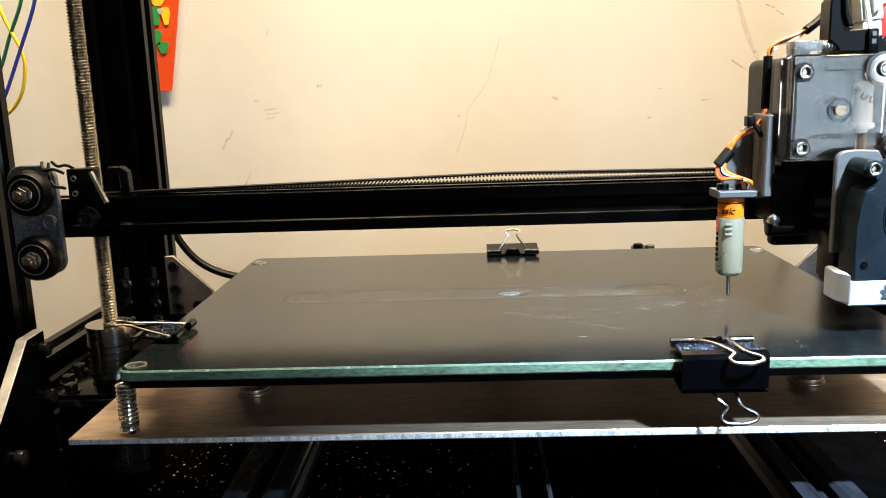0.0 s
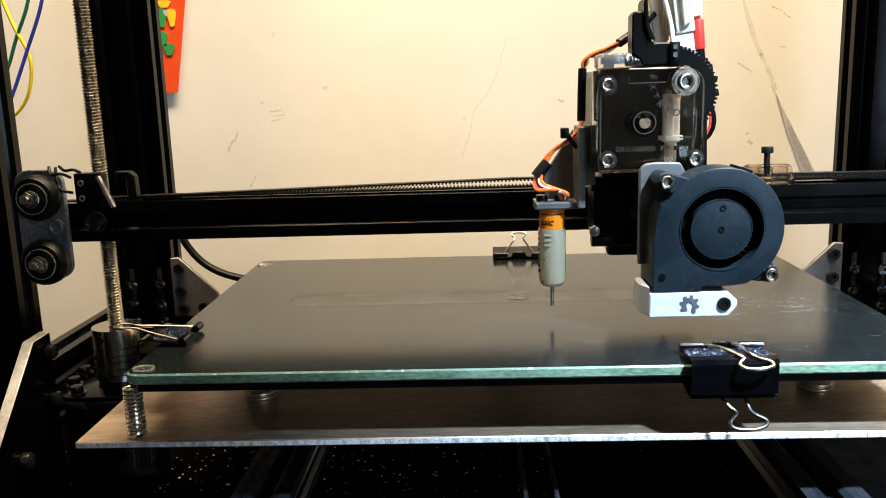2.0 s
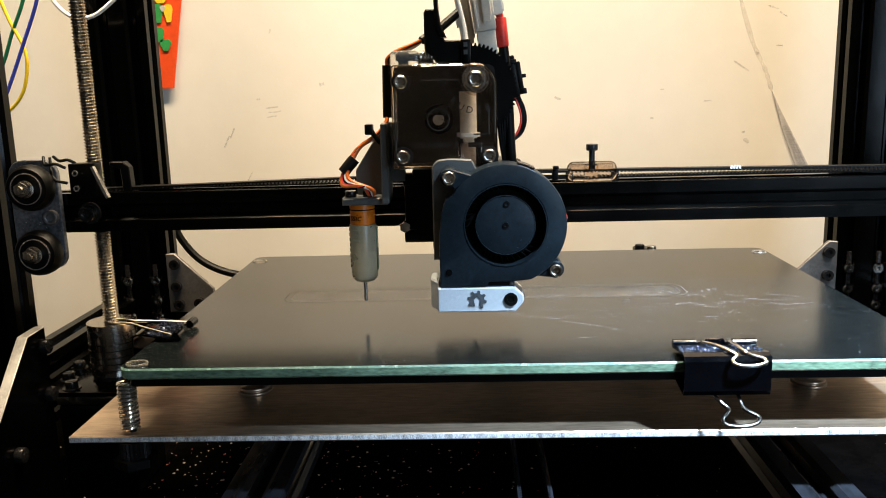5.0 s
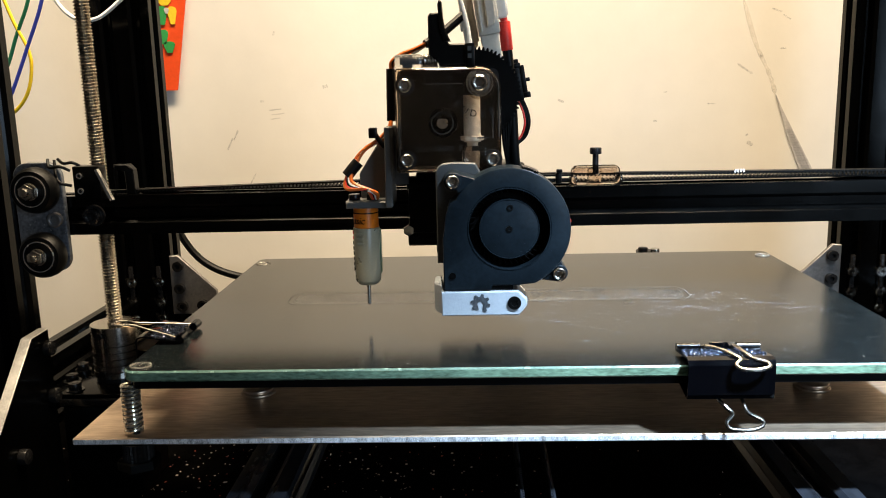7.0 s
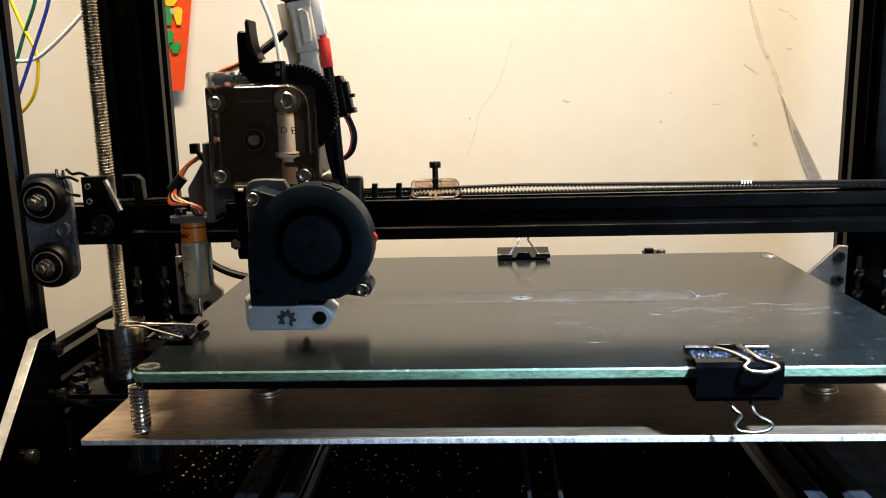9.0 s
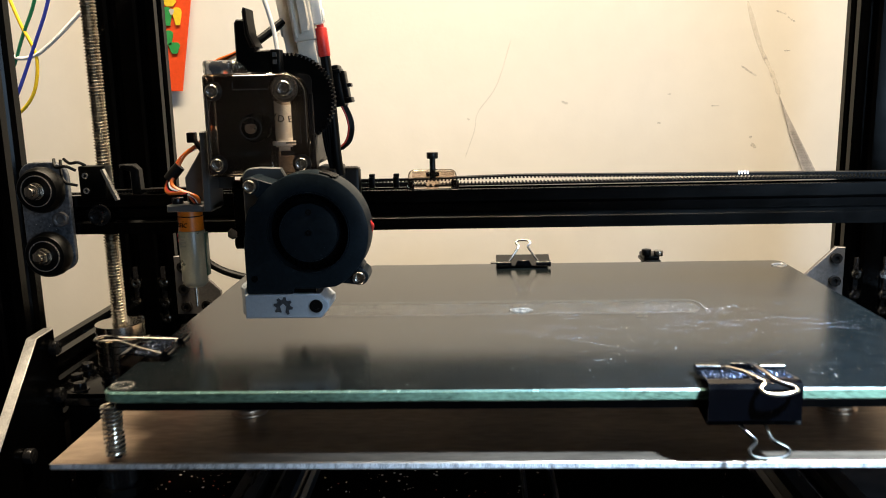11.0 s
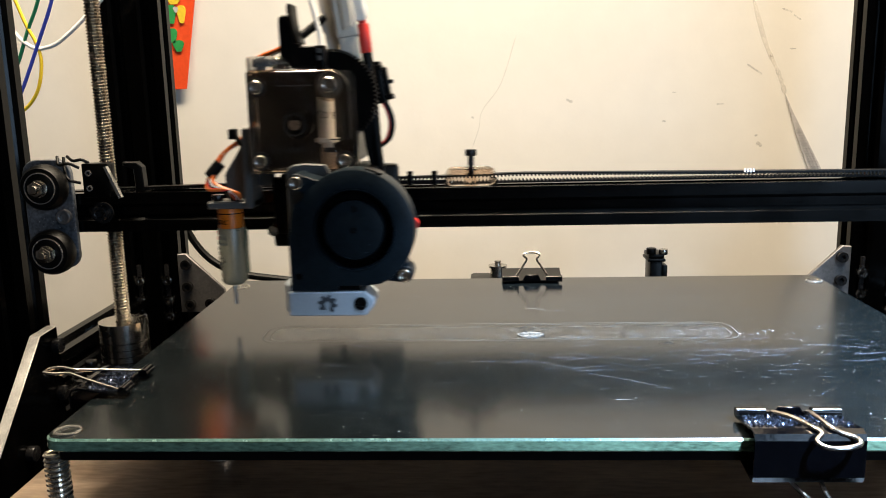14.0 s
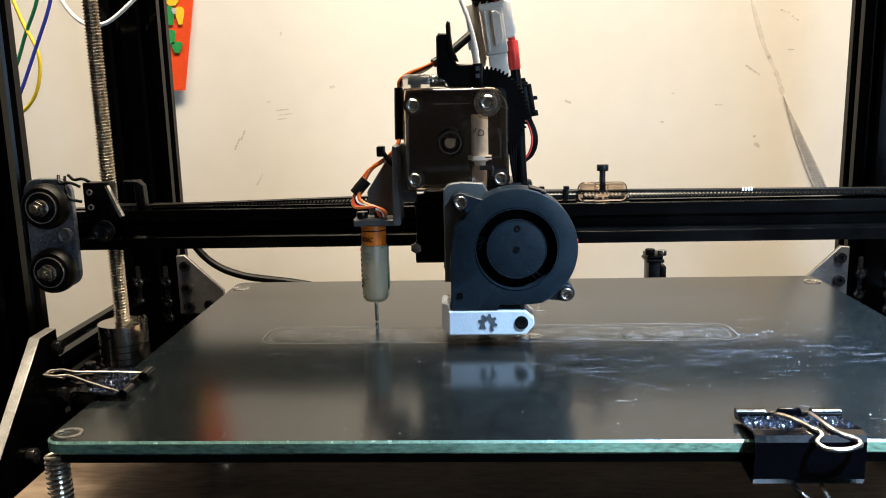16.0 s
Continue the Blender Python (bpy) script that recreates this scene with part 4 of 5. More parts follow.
# thin rods added for the bright lines light draws on the cover's edges
part("cover_edge_glint", [tube([(x0 + 0.0015, 0.1106, z1 - 0.0085), (x0 + 0.0015, 0.1106, z0 + 0.002)], 0.00035, 6, straight=True),
                   tube([(x0 + 0.013, 0.1106, z1 - 0.001), (x1 - 0.009, 0.1106, z1 - 0.001)] + [(u, 0.1106, v) for u, v in arc(x1 - 0.009, z1 - 0.009, 0.008, 90, 0, 8)] + [(x1 - 0.001, 0.1106, z0 + 0.014)], 0.0004, 6, straight=True),
                   tube([(x1 - 0.0035, 0.1106, z1 - 0.019), (x1 - 0.0035, 0.1106, z0 + 0.014), (x1 - 0.010, 0.1106, z0 + 0.014)], 0.0003, 6, straight=True),
                   tube([(x0 + 0.013, 0.1106, z1 - 0.0035), (x0 + 0.013, 0.1106, z1 - 0.0065), (x0 + 0.028, 0.1106, z1 - 0.0065)], 0.0003, 6, straight=True)], M_LETTER, cover)
for x, z in ((0.1104, 0.0985), (0.1105, 0.0678), (0.1464, 0.0676)):
    part("cover_screw", cap_screw(x, z, 0.1112, 0.0028, 0.0027), M_CAPSCREW, head, "steel socket screw")
    part("screw_seat", ring(x, z, 0.0040, 0.0029, 0.1106, 0.1112, 28), M_INNER, cover)
part("idler_screw", [cap_screw(0.1413, 0.0990, 0.1095, 0.0032, 0.0035), ring(0.1413, 0.0990, 0.0045, 0.0034, 0.1078, 0.1084, 28), ring(0.1413, 0.0990, 0.0056, 0.0046, 0.1084, 0.1090, 28)], M_CAPSCREW, head, "large steel socket screw")
part("idler_boss", [ring(0.1413, 0.0990, 0.0068, 0.0036, 0.1090, 0.1112), ring(0.1413, 0.0990, 0.0052, 0.0036, 0.1080, 0.1112)], M_SMOKE, cover)
part("shaft_ring", [ring(0.1256, 0.0829, 0.0047, 0.0043, 0.1102, 0.1112)], M_LETTER, cover)
part("shaft_end", [prism([(0.1256 + 0.0023 * math.cos(a), 0.0829 + min(0.0017, 0.0023 * math.sin(a))) for a in [i * math.pi / 10 for i in range(20)]], "y", 0.1095, 0.1112)], M_SHAFT, cover)
part("filament_guide", [cyl((0.1379, 0.1185, 0.0745), (0.1379, 0.1185, 0.0940), 0.0036, seg=28), cyl((0.1379, 0.1185, 0.0752), (0.1379, 0.1185, 0.0769), 0.0050, seg=28), cyl((0.1379, 0.1185, 0.0645), (0.1379, 0.1185, 0.0745), 0.0024, seg=20)], M_WHITE, head, "milky white filament guide")
part("guide_window", box(0.1335, 0.1435, 0.1100, 0.1108, 0.0640, 0.0732, 0.0003), M_SMOKE, cover)
part("extruder_body", prism(rounded(x0 + 0.0004, x1 - 0.0004, z0 + 0.0004, z1 - 0.0004, 0.003), "y", 0.1240, 0.1330), M_INNER, head)
part("cover_wall", [box(x0, x0 + 0.0015, 0.1146, 0.1239, z0, z1 - 0.001), box(x1 - 0.0015, x1, 0.1146, 0.1239, z0, z1 - 0.009), box(x0 + 0.0016, x1 - 0.0016, 0.1146, 0.1239, z0, z0 + 0.0015), box(x0 + 0.0016, x1 - 0.009, 0.1146, 0.1239, z1 - 0.0015, z1)], M_SMOKE, cover)
part("inner_gear", cyl((0.1256, 0.1165, 0.0829), (0.1256, 0.1238, 0.0829), 0.0062, seg=24), M_DARKSTEEL, head)
part("motor", [prism(rounded(0.1075, 0.1490, 0.0640, 0.1050, 0.004), "y", 0.1332, 0.170, 0.001)], M_BLACK, head)


def lettering(name, text, size, places, material, parent):
    """Raised letters, each at (x, y, z, turn about y)."""
    shapes = []
    for ch, (x, y, z, turn) in zip(text, places):
        cu = bpy.data.curves.new("letter", "FONT")
        cu.body, cu.size, cu.extrude, cu.align_x, cu.align_y = ch, size, 0.00015, "CENTER", "CENTER"
        cu.resolution_u = 3
        tmp = bpy.data.objects.new("letter", cu)
        me = tmp.to_mesh()
        bm = bmesh.new()
        bm.from_mesh(me)
        tmp.to_mesh_clear()
        bpy.data.objects.remove(tmp)
        bm.transform(Matrix.Translation((x, y, z)) @ Matrix.Rotation(radians(turn), 4, "Y") @ Matrix.Rotation(radians(90), 4, "X"))
        shapes.append(bm)
    return part(name, shapes, material, parent, smooth=False)


letters = []
for i in range(8):
    a = 170 + i * 17.5
    letters.append((0.1413 + 0.0128 * math.cos(radians(a)), 0.1108, 0.0990 + 0.0128 * math.sin(radians(a)), -(a - 270) - 0))
lettering("lettering", "EXTRUDER", 0.0040, letters, M_LETTER, cover)
lettering("lettering", "DESIGNED BY", 0.0029, [(0.1150 + i * 0.0020, 0.1108, 0.0722, 0) for i in range(11)], M_LETTER, cover)
part("word_bar", box(0.1378, 0.1436, 0.1105, 0.1110, 0.0712, 0.0732), M_LETTER, cover, smooth=False)

# tension block, spring, thumb lever and big gear
part("tension_block", [box(0.1062, 0.1178, 0.1118, 0.1215, 0.1052, 0.1112, 0.0012)], M_CLEAR, head, "clear plastic tension block")
part("tension_pin", [cyl((0.1085, 0.1165, 0.1085), (0.124, 0.1165, 0.1085), 0.0013, seg=14), cyl((0.1095, 0.1165, 0.1085), (0.1135, 0.1165, 0.1085), 0.0026, seg=14)], M_DARKSTEEL, head)
sp = coil(0, 0, 0, 0.0056, 0.0023, 0.00055, 5)
sp.transform(Matrix.Translation((0.1180, 0.1165, 0.1085)) @ Matrix.Rotation(radians(90), 4, "Y"))
part("tension_spring", sp, M_STEEL, head)
part("thumb_lever", [prism([(0.1237, 0.1085), (0.1205, 0.1110), (0.1205, 0.1260), (0.1215, 0.1275), (0.1250, 0.1275), (0.1258, 0.1190), (0.1290, 0.1150), (0.1375, 0.1150), (0.1375, 0.1060), (0.1250, 0.1060)], "y", 0.113, 0.123, 0.0006)], M_BLACK, head, "black thumb lever")
part("lever_tongue", [prism([(0.1248, 0.1275), (0.1246, 0.1305), (0.1252, 0.1322), (0.1262, 0.1318), (0.1265, 0.1270), (0.1272, 0.1215), (0.1296, 0.1162), (0.1270, 0.1160), (0.1252, 0.1210)], "y", 0.111, 0.124, 0.0006)], M_BLACK, head)
teeth = []
for i in range(66):
    for k, r in ((0, 0.0184), (0.25, 0.0197), (0.55, 0.0197), (0.8, 0.0184)):
        a = 2 * math.pi * (i + k) / 66
        teeth.append((0.1395 + r * math.cos(a), 0.0945 + r * math.sin(a)))
part("drive_gear", prism(teeth, "y", 0.1245, 0.1300), M_BLACK, head, "large black toothed gear", smooth=False)
part("filament_clamp", [box(0.1355, 0.1395, 0.111, 0.118, 0.1052, 0.1150, 0.0005)], M_BLACK, head)
for z in (0.1090, 0.1120):
    part("clamp_tab", box(0.1366, 0.1382, 0.1104, 0.1112, z, z + 0.0018), M_GREYPRINT, head)
part("filament", tube([(0.1378, 0.115, 0.114), (0.1362, 0.116, 0.124), (0.132, 0.117, 0.138), (0.122, 0.12, 0.160)], 0.00095), M_WHITE, head, "white filament strand")

# connectors and cables behind the extruder
def lean(shapes, degrees, at):
    """Turns shapes about the y axis through a point (x, z)."""
    m = Matrix.Translation((at[0], 0, at[1])) @ Matrix.Rotation(radians(degrees), 4, "Y") @ Matrix.Translation((-at[0], 0, -at[1]))
    for b_ in shapes:
        b_.transform(m)
    return shapes


M_PLUG = mat("cream_nylon_plug", (0.66, 0.61, 0.53), 0.4, grain=0.08, scale=100, trans=0.1)
back_plug = part("plug", lean([box(0.1362, 0.1418, 0.140, 0.150, 0.1150, 0.1420, 0.0008), box(0.1353, 0.1365, 0.141, 0.149, 0.1230, 0.1300, 0.0004), box(0.1415, 0.1425, 0.1395, 0.1405, 0.1170, 0.1410, 0.0003)], -9, (0.142, 0.112)), M_PLUG, head, "cream nylon plug")
white = part("plug", lean([box(0.1425, 0.1520, 0.131, 0.143, 0.1195, 0.1400, 0.0010), box(0.1432, 0.1512, 0.132, 0.142, 0.1075, 0.1196, 0.0007), box(0.1420, 0.1525, 0.1305, 0.1435, 0.1385, 0.1412, 0.0006)], -8, (0.148, 0.112)), M_PLUG, head, "cream nylon plug with a latch")
part("plug_latch", lean([prism([(0.1468, 0.1225), (0.1500, 0.1235), (0.1508, 0.1262), (0.1508, 0.1355), (0.1490, 0.1375), (0.1468, 0.1375)], "y", 0.1285, 0.1312, 0.0004), box(0.1436, 0.1446, 0.1300, 0.1312, 0.121, 0.138, 0.0003)], -8, (0.148, 0.112)), M_PLUG, white)
part("heat_shrink", cyl((0.1538, 0.136, 0.1125), (0.1526, 0.136, 0.1250), 0.0026, seg=24, bevel=0.0006), M_RED, head, "red heat-shrink sleeve")
part("heat_shrink_tip", cyl((0.1526, 0.136, 0.1248), (0.1521, 0.136, 0.1272), 0.0016, seg=14), M_RED, head)
part("clear_plug", lean([box(0.1496, 0.1540, 0.133, 0.140, 0.1262, 0.1420, 0.0010), box(0.1532, 0.1546, 0.134, 0.139, 0.1275, 0.1330, 0.0005)], -6, (0.152, 0.126)), M_WHITE, head, "pale clear plug")
part("plug_tie", lean([box(0.1395, 0.1540, 0.1290, 0.1460, 0.1424, 0.1446, 0.0006), box(0.1500, 0.1545, 0.1270, 0.1300, 0.1415, 0.1440, 0.0005)], -8, (0.148, 0.112)), M_BLACK, head)
part("sleeved_cable", [tube([(0.1537, 0.136, 0.1140), (0.1552, 0.136, 0.100), (0.1560, 0.137, 0.085), (0.1568, 0.138, 0.068), (0.1575, 0.140, 0.060)], 0.0022, 12)], M_RUBBER, head)
part("plug_cables", [tube([(0.1375 + i * 0.003, 0.139, 0.140), (0.1370 + i * 0.003, 0.140, 0.148), (0.136 + i * 0.003, 0.142, 0.168)], 0.0012) for i in range(4)], M_RUBBER, head)
part("red_lead", tube([(0.1455, 0.137, 0.139), (0.1450, 0.137, 0.145), (0.1445, 0.138, 0.160)], 0.0012), M_RED, head)
socket = part("black_socket", lean([box(0.1548, 0.1600, 0.139, 0.150, 0.0905, 0.1090, 0.0006), box(0.1590, 0.1622, 0.141, 0.148, 0.0935, 0.1060, 0.0005), box(0.1598, 0.1632, 0.140, 0.149, 0.0915, 0.0940, 0.0004), box(0.1542, 0.1606, 0.1385, 0.1505, 0.1050, 0.1072, 0.0004), box(0.1588, 0.1640, 0.142, 0.147, 0.0985, 0.1002, 0.0003)], -9, (0.158, 0.100)), M_BLACK, head, "black cable socket")
for i, m_ in enumerate((M_RED, M_RUBBER, M_RUBBER, M_RUBBER)):
    d = 0.0007 * i
    part("lead", tube([(0.1585 + d, 0.144, 0.092), (0.1612 + d, 0.144, 0.0855), (0.1618 + d, 0.144, 0.080), (0.1600 + d, 0.145, 0.0745), (0.1560 + d, 0.146, 0.071)], 0.00055, 8), m_, head)
part("cable_bundle", [tube([(0.1500 + 0.0012 * i, 0.1345, 0.104), (0.1512 + 0.0012 * i, 0.135, 0.090), (0.1520 + 0.001 * i, 0.137, 0.075), (0.1540, 0.140, 0.062)], 0.0010) for i in range(4)], M_RUBBER, head)

# heat sink, fan and duct
sink = part("heat_sink", [box(0.1083, 0.138, 0.1345, 0.156, 0.0324, 0.0532, 0.0012), box(0.1120, 0.138, 0.135, 0.155, 0.0285, 0.0600, 0.001)], M_BLACK, head, "black heat sink block")
for z in (0.0550, 0.0295):
    part("sink_post", cyl((0.1078, 0.138, z), (0.1255, 0.138, z), 0.0034, seg=18, bevel=0.0005), M_BLACK, head)
part("side_nut", cyl((0.1085, 0.130, 0.0345), (0.1085, 0.134, 0.0345), 0.0026, seg=6, bevel=0.0003), M_STEEL, head)
NEAR[0] = 0.971
part("fan_bracket", [prism([(0.1220, 0.0225)] + arc(0.1265, 0.0612, 0.0045, 180, 90, 6) + [(0.1300, 0.0660), (0.1390, 0.0655), (0.1420, 0.0600), (0.1420, 0.0225)], "y", 0.1135, 0.1170, 0.0005)], M_GREYPRINT, head, "grey printed fan bracket")
part("bracket_lug", prism([(0.166, 0.026), (0.1716, 0.0265), (0.1758, 0.0220), (0.1756, 0.0185), (0.1728, 0.0168), (0.164, 0.0175)], "y", 0.1065, 0.1130, 0.0005), M_WHITEPRINT, head)
fx, fz = 0.1525, 0.0395
shell = arc(fx, fz, 0.0252, -66, 150, 52) + arc(fx, fz, 0.0268, 156, 180, 6) + [(0.1250, 0.036), (0.1250, 0.0138), (0.1445, 0.0138), (0.1452, 0.0158), (0.1560, 0.0158)]


def fan_shell():
    """The snail housing, with a round inlet in its face."""
    bm = bmesh.new()
    turns = sorted({2 * math.pi * i / 96 for i in range(96)} | {math.atan2(v - fz, u - fx) % (2 * math.pi) for u, v in shell})
    n = len(turns)
    r_in = 0.0168
    outer = []
    # outline met by rays from the middle
    for i in range(n):
        a = turns[i]
        d = Vector((math.cos(a), math.sin(a)))
        best = 0
        for (ax, az), (bx, bz) in zip(shell, shell[1:] + shell[:1]):
            p, e = Vector((ax - fx, az - fz)), Vector((bx - ax, bz - az))
            den = d.x * e.y - d.y * e.x
            if abs(den) < 1e-12:
                continue
            t = (p.x * e.y - p.y * e.x) / den
            s = (p.x * d.y - p.y * d.x) / den
            if t > 0 and -1e-6 <= s <= 1 + 1e-6:
                best = max(best, t)
        outer.append((best, d))
    yf, yb = 0.0985, 0.1130
    rows = []
    for dr, y in ((0.0, yb), (0.0, yf + 0.0008), (-0.0002, yf + 0.0003), (-0.0007, yf)):
        rows.append([bm.verts.new((fx + (t + dr) * d.x, y, fz + (t + dr) * d.y)) for t, d in outer])
    for r, y in ((r_in + 0.0006, yf), (r_in, yf + 0.0006), (r_in, yf + 0.006)):
        rows.append([bm.verts.new((fx + r * d.x, y, fz + r * d.y)) for t, d in outer])
    for a, b in zip(rows, rows[1:]):
        for i in range(n):
            bm.faces.new((a[i], a[(i + 1) % n], b[(i + 1) % n], b[i]))
    bm.faces.new(rows[0])
    return bm


fan = part("blower_fan", [fan_shell(), prism([(0.1318, 0.0545), (0.1300, 0.0580), (0.1310, 0.0628), (0.1345, 0.0618), (0.1400, 0.0600)], "y", 0.0987, 0.112, 0.0004), prism(arc(0.1297, 0.0596, 0.0037, 0, 352, 20), "y", 0.0985, 0.113, 0.0004), prism(arc(0.1730, 0.0203, 0.0036, 0, 352, 20), "y", 0.1000, 0.113, 0.0004),
                          prism([(0.1700, 0.0300), (0.1745, 0.0240), (0.1720, 0.0168), (0.1620, 0.0180)], "y", 0.1005, 0.113, 0.0004)], M_FAN, head, "black round blower fan")
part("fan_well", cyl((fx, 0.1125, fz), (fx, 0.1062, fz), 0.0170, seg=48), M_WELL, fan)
part("fan_hub", cyl((fx, 0.1062, fz), (fx, 0.0992, fz), 0.0123, seg=56, bevel=0.0006), M_FAN, fan)
for i in range(40):
    a = 2 * math.pi * i / 40
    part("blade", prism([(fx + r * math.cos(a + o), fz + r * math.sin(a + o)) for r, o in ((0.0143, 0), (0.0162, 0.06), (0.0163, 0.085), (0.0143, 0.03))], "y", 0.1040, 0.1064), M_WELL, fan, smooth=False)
part("hub_pin", [ring(fx, fz, 0.0013, 0.0006, 0.0988, 0.0994, 20), ring(fx + 0.0004, fz + 0.0088, 0.0013, 0.0007, 0.0988, 0.0994, 20)], M_RUBBER, fan)
part("ring_rim", [ring(fx, fz, 0.0171, 0.0167, 0.0982, 0.0987, 64), ring(fx, fz, 0.0124, 0.0121, 0.0990, 0.0994, 56)], M_FAN, fan)
part("fan_tab", [prism(arc(fx, fz, 0.0262, 62, 78, 6) + arc(fx, fz, 0.0248, 78, 62, 6), "y", 0.1005, 0.1090, 0.0003), prism(arc(fx, fz, 0.0259, 64, 67, 2) + arc(fx, fz, 0.0250, 67, 64, 2), "y", 0.0990, 0.1005)], M_BLACK, fan)
# a dark disc on the face stands for the shaded hole
part("fan_hole_disc", cyl((0.1288, 0.0980, 0.0203), (0.1288, 0.0987, 0.0203), 0.0014, seg=18), M_WELL, fan)
for x, z, y in ((0.1297, 0.0596, 0.0984), (0.1730, 0.0203, 0.0999)):
    part("fan_screw", cap_screw(x, z, y, 0.0027, 0.0026), M_CAPSCREW, fan, "steel socket screw")
part("fan_lead", tube([(0.1772, 0.108, 0.0425), (0.1781, 0.109, 0.0405), (0.1768, 0.112, 0.0375)], 0.0008), M_RED, fan)
duct = part("air_duct", [prism([(0.1238, 0.0134), (0.1560, 0.0134), (0.1597, 0.0098), (0.1597, 0.0072), (0.1562, 0.0030), (0.1238, 0.0030)], "y", 0.0985, 0.1160, 0.0005)], M_WHITEPRINT, head, "pale grey printed air duct")
part("duct_side", prism([(0.1240, 0.0990), (0.1212, 0.1040), (0.1207, 0.1060), (0.1207, 0.1160), (0.1240, 0.1160)], "z", 0.0034, 0.0165, 0.0008), M_WHITEPRINT, duct)
part("duct_neck", prism([(0.1245, 0.0136), (0.1245, 0.0160), (0.1540, 0.0160), (0.1540, 0.0136)], "y", 0.1010, 0.1150), M_BLACK, duct)
gear = []
for i in range(8):
    for k, r in ((0, 0.0030), (0.2, 0.0041), (0.5, 0.0041), (0.7, 0.0030)):
        a = math.pi * 2 * (i + k) / 8 - math.pi / 2 + 0.3
        if abs((math.degrees(a) + 90 + 180) % 360 - 180) > 24:
            gear.append((0.1402 + r * math.cos(a), 0.0083 + r * math.sin(a)))
gear += [(0.1394, 0.0058), (0.1388, 0.0083), (0.1402, 0.0097), (0.1416, 0.0083), (0.1410, 0.0058)]
part("emblem", prism(gear, "y", 0.0981, 0.0986), M_EMBLEM, duct, "gear-shaped emblem, the shade of its recess put into the grey", smooth=False)
part("duct_nut", [ring(0.1543, 0.0084, 0.0028, 0.0015, 0.0977, 0.0987, 28), cyl((0.1543, 0.0987, 0.0084), (0.1543, 0.0983, 0.0084), 0.0016, seg=6)], M_RUBBER, duct)
NEAR[0] = 1.0
part("nozzle", [cyl((0.139, 0.128, 0.0165), (0.139, 0.128, 0.006), 0.004, seg=20), cyl((0.139, 0.128, 0.006), (0.139, 0.128, 0.0025), 0.003, 0.0006, seg=20)], M_DARKSTEEL, head)
part("heater_block", box(0.130, 0.150, 0.118, 0.136, 0.0085, 0.033, 0.001), M_BLACK, head)

# probe and its bracket
PX, PY = 0.0893, 0.131
part("probe_bracket", [prism([(0.0995, 0.0465), (0.1028, 0.0465), (0.1028, 0.0815), (0.1000, 0.0815)], "y", 0.120, 0.139, 0.0005),
                       prism([(0.0815, 0.0458), (0.0815, 0.0490), (0.1028, 0.0490), (0.1028, 0.0470), (0.1015, 0.0458)], "y", 0.1235, 0.1385, 0.0006),
                       prism([(0.0995, 0.0800), (0.0995, 0.0490), (0.0870, 0.0490), (0.0865, 0.0600)], "y", 0.1355, 0.1385, 0.0004), box(0.1000, 0.1090, 0.1335, 0.1388, 0.055, 0.0815, 0.0005)], M_GREYPRINT, head, "grey printed probe bracket")
probe = part("probe_body", [cyl((PX, PY, 0.0365), (PX, PY, 0.0118), 0.0060, 0.0058, seg=32, bevel=0.0003), cyl((PX, PY, 0.0118), (PX, PY, 0.0102), 0.0057, 0.0042, seg=32, bevel=0.0003)], M_MILKY, head, "milky white probe body")
part("probe_cap", [cyl((PX, PY, 0.0457), (PX, PY, 0.0366), 0.0056, seg=32)], M_AMBER, probe, "clear orange probe cap")
part("probe_collar", [cyl((PX, PY, 0.0457), (PX, PY, 0.0435), 0.0044, seg=28), cyl((PX, PY, 0.0435), (PX, PY, 0.0430), 0.0057, seg=28)], M_DARKSTEEL, probe)
for i in range(3):
    part("probe_rib", box(PX - 0.0040, PX - 0.0010, PY - 0.0062, PY - 0.0052, 0.0335 - i * 0.0022, 0.0345 - i * 0.0022, 0.0002), M_MILKY, probe)
shapes = []
for ch, turn in (("s", -52), ("s", -36), ("i", -23), ("c", -10)):
    cu = bpy.data.curves.new("letter", "FONT")
    cu.body, cu.size, cu.extrude, cu.align_x, cu.shear = ch, 0.0046, 0.0001, "CENTER", 0.25
    cu.resolution_u = 2
    tmp = bpy.data.objects.new("letter", cu)
    bm = bmesh.new()
    bm.from_mesh(tmp.to_mesh())
    tmp.to_mesh_clear()
    bpy.data.objects.remove(tmp)
    bm.transform(Matrix.Translation((PX, PY, 0.0385)) @ Matrix.Rotation(radians(turn), 4, "Z") @ Matrix.Translation((0, -0.0057, 0)) @ Matrix.Rotation(radians(90), 4, "X"))
    shapes.append(bm)
part("lettering", shapes, M_BLACK, probe, smooth=False)
for k in range(8):
    bm = box(-0.0007, 0.0007, -0.0063, -0.0058, 0.0335 - k * 0.0024, 0.0350 - k * 0.0024)
    bm.transform(Matrix.Translation((PX, PY, 0)) @ Matrix.Rotation(radians(-80), 4, "Z"))
    part("print_bar", bm, M_RED if k < 2 else M_BLACK, probe, smooth=False)
part("probe_board", box(PX + 0.0052, PX + 0.0062, PY - 0.0005, PY + 0.0045, 0.0150, 0.0350, 0.0002), M_PCB, probe, "green circuit board")
part("probe_pin", [cyl((PX, PY, 0.0104), (PX, PY, 0.0009), 0.00085, seg=14), cyl((PX, PY, 0.0009), (PX, PY, 0.0004), 0.0006, seg=14)], M_STEEL, head, "thin steel probe pin")
for x in (PX - 0.0045, PX + 0.0035):
    part("probe_screw", cyl((x, PY - 0.002, 0.0490), (x, PY - 0.002, 0.0518), 0.0026, seg=18, bevel=0.0003), M_DARKSTEEL, head)
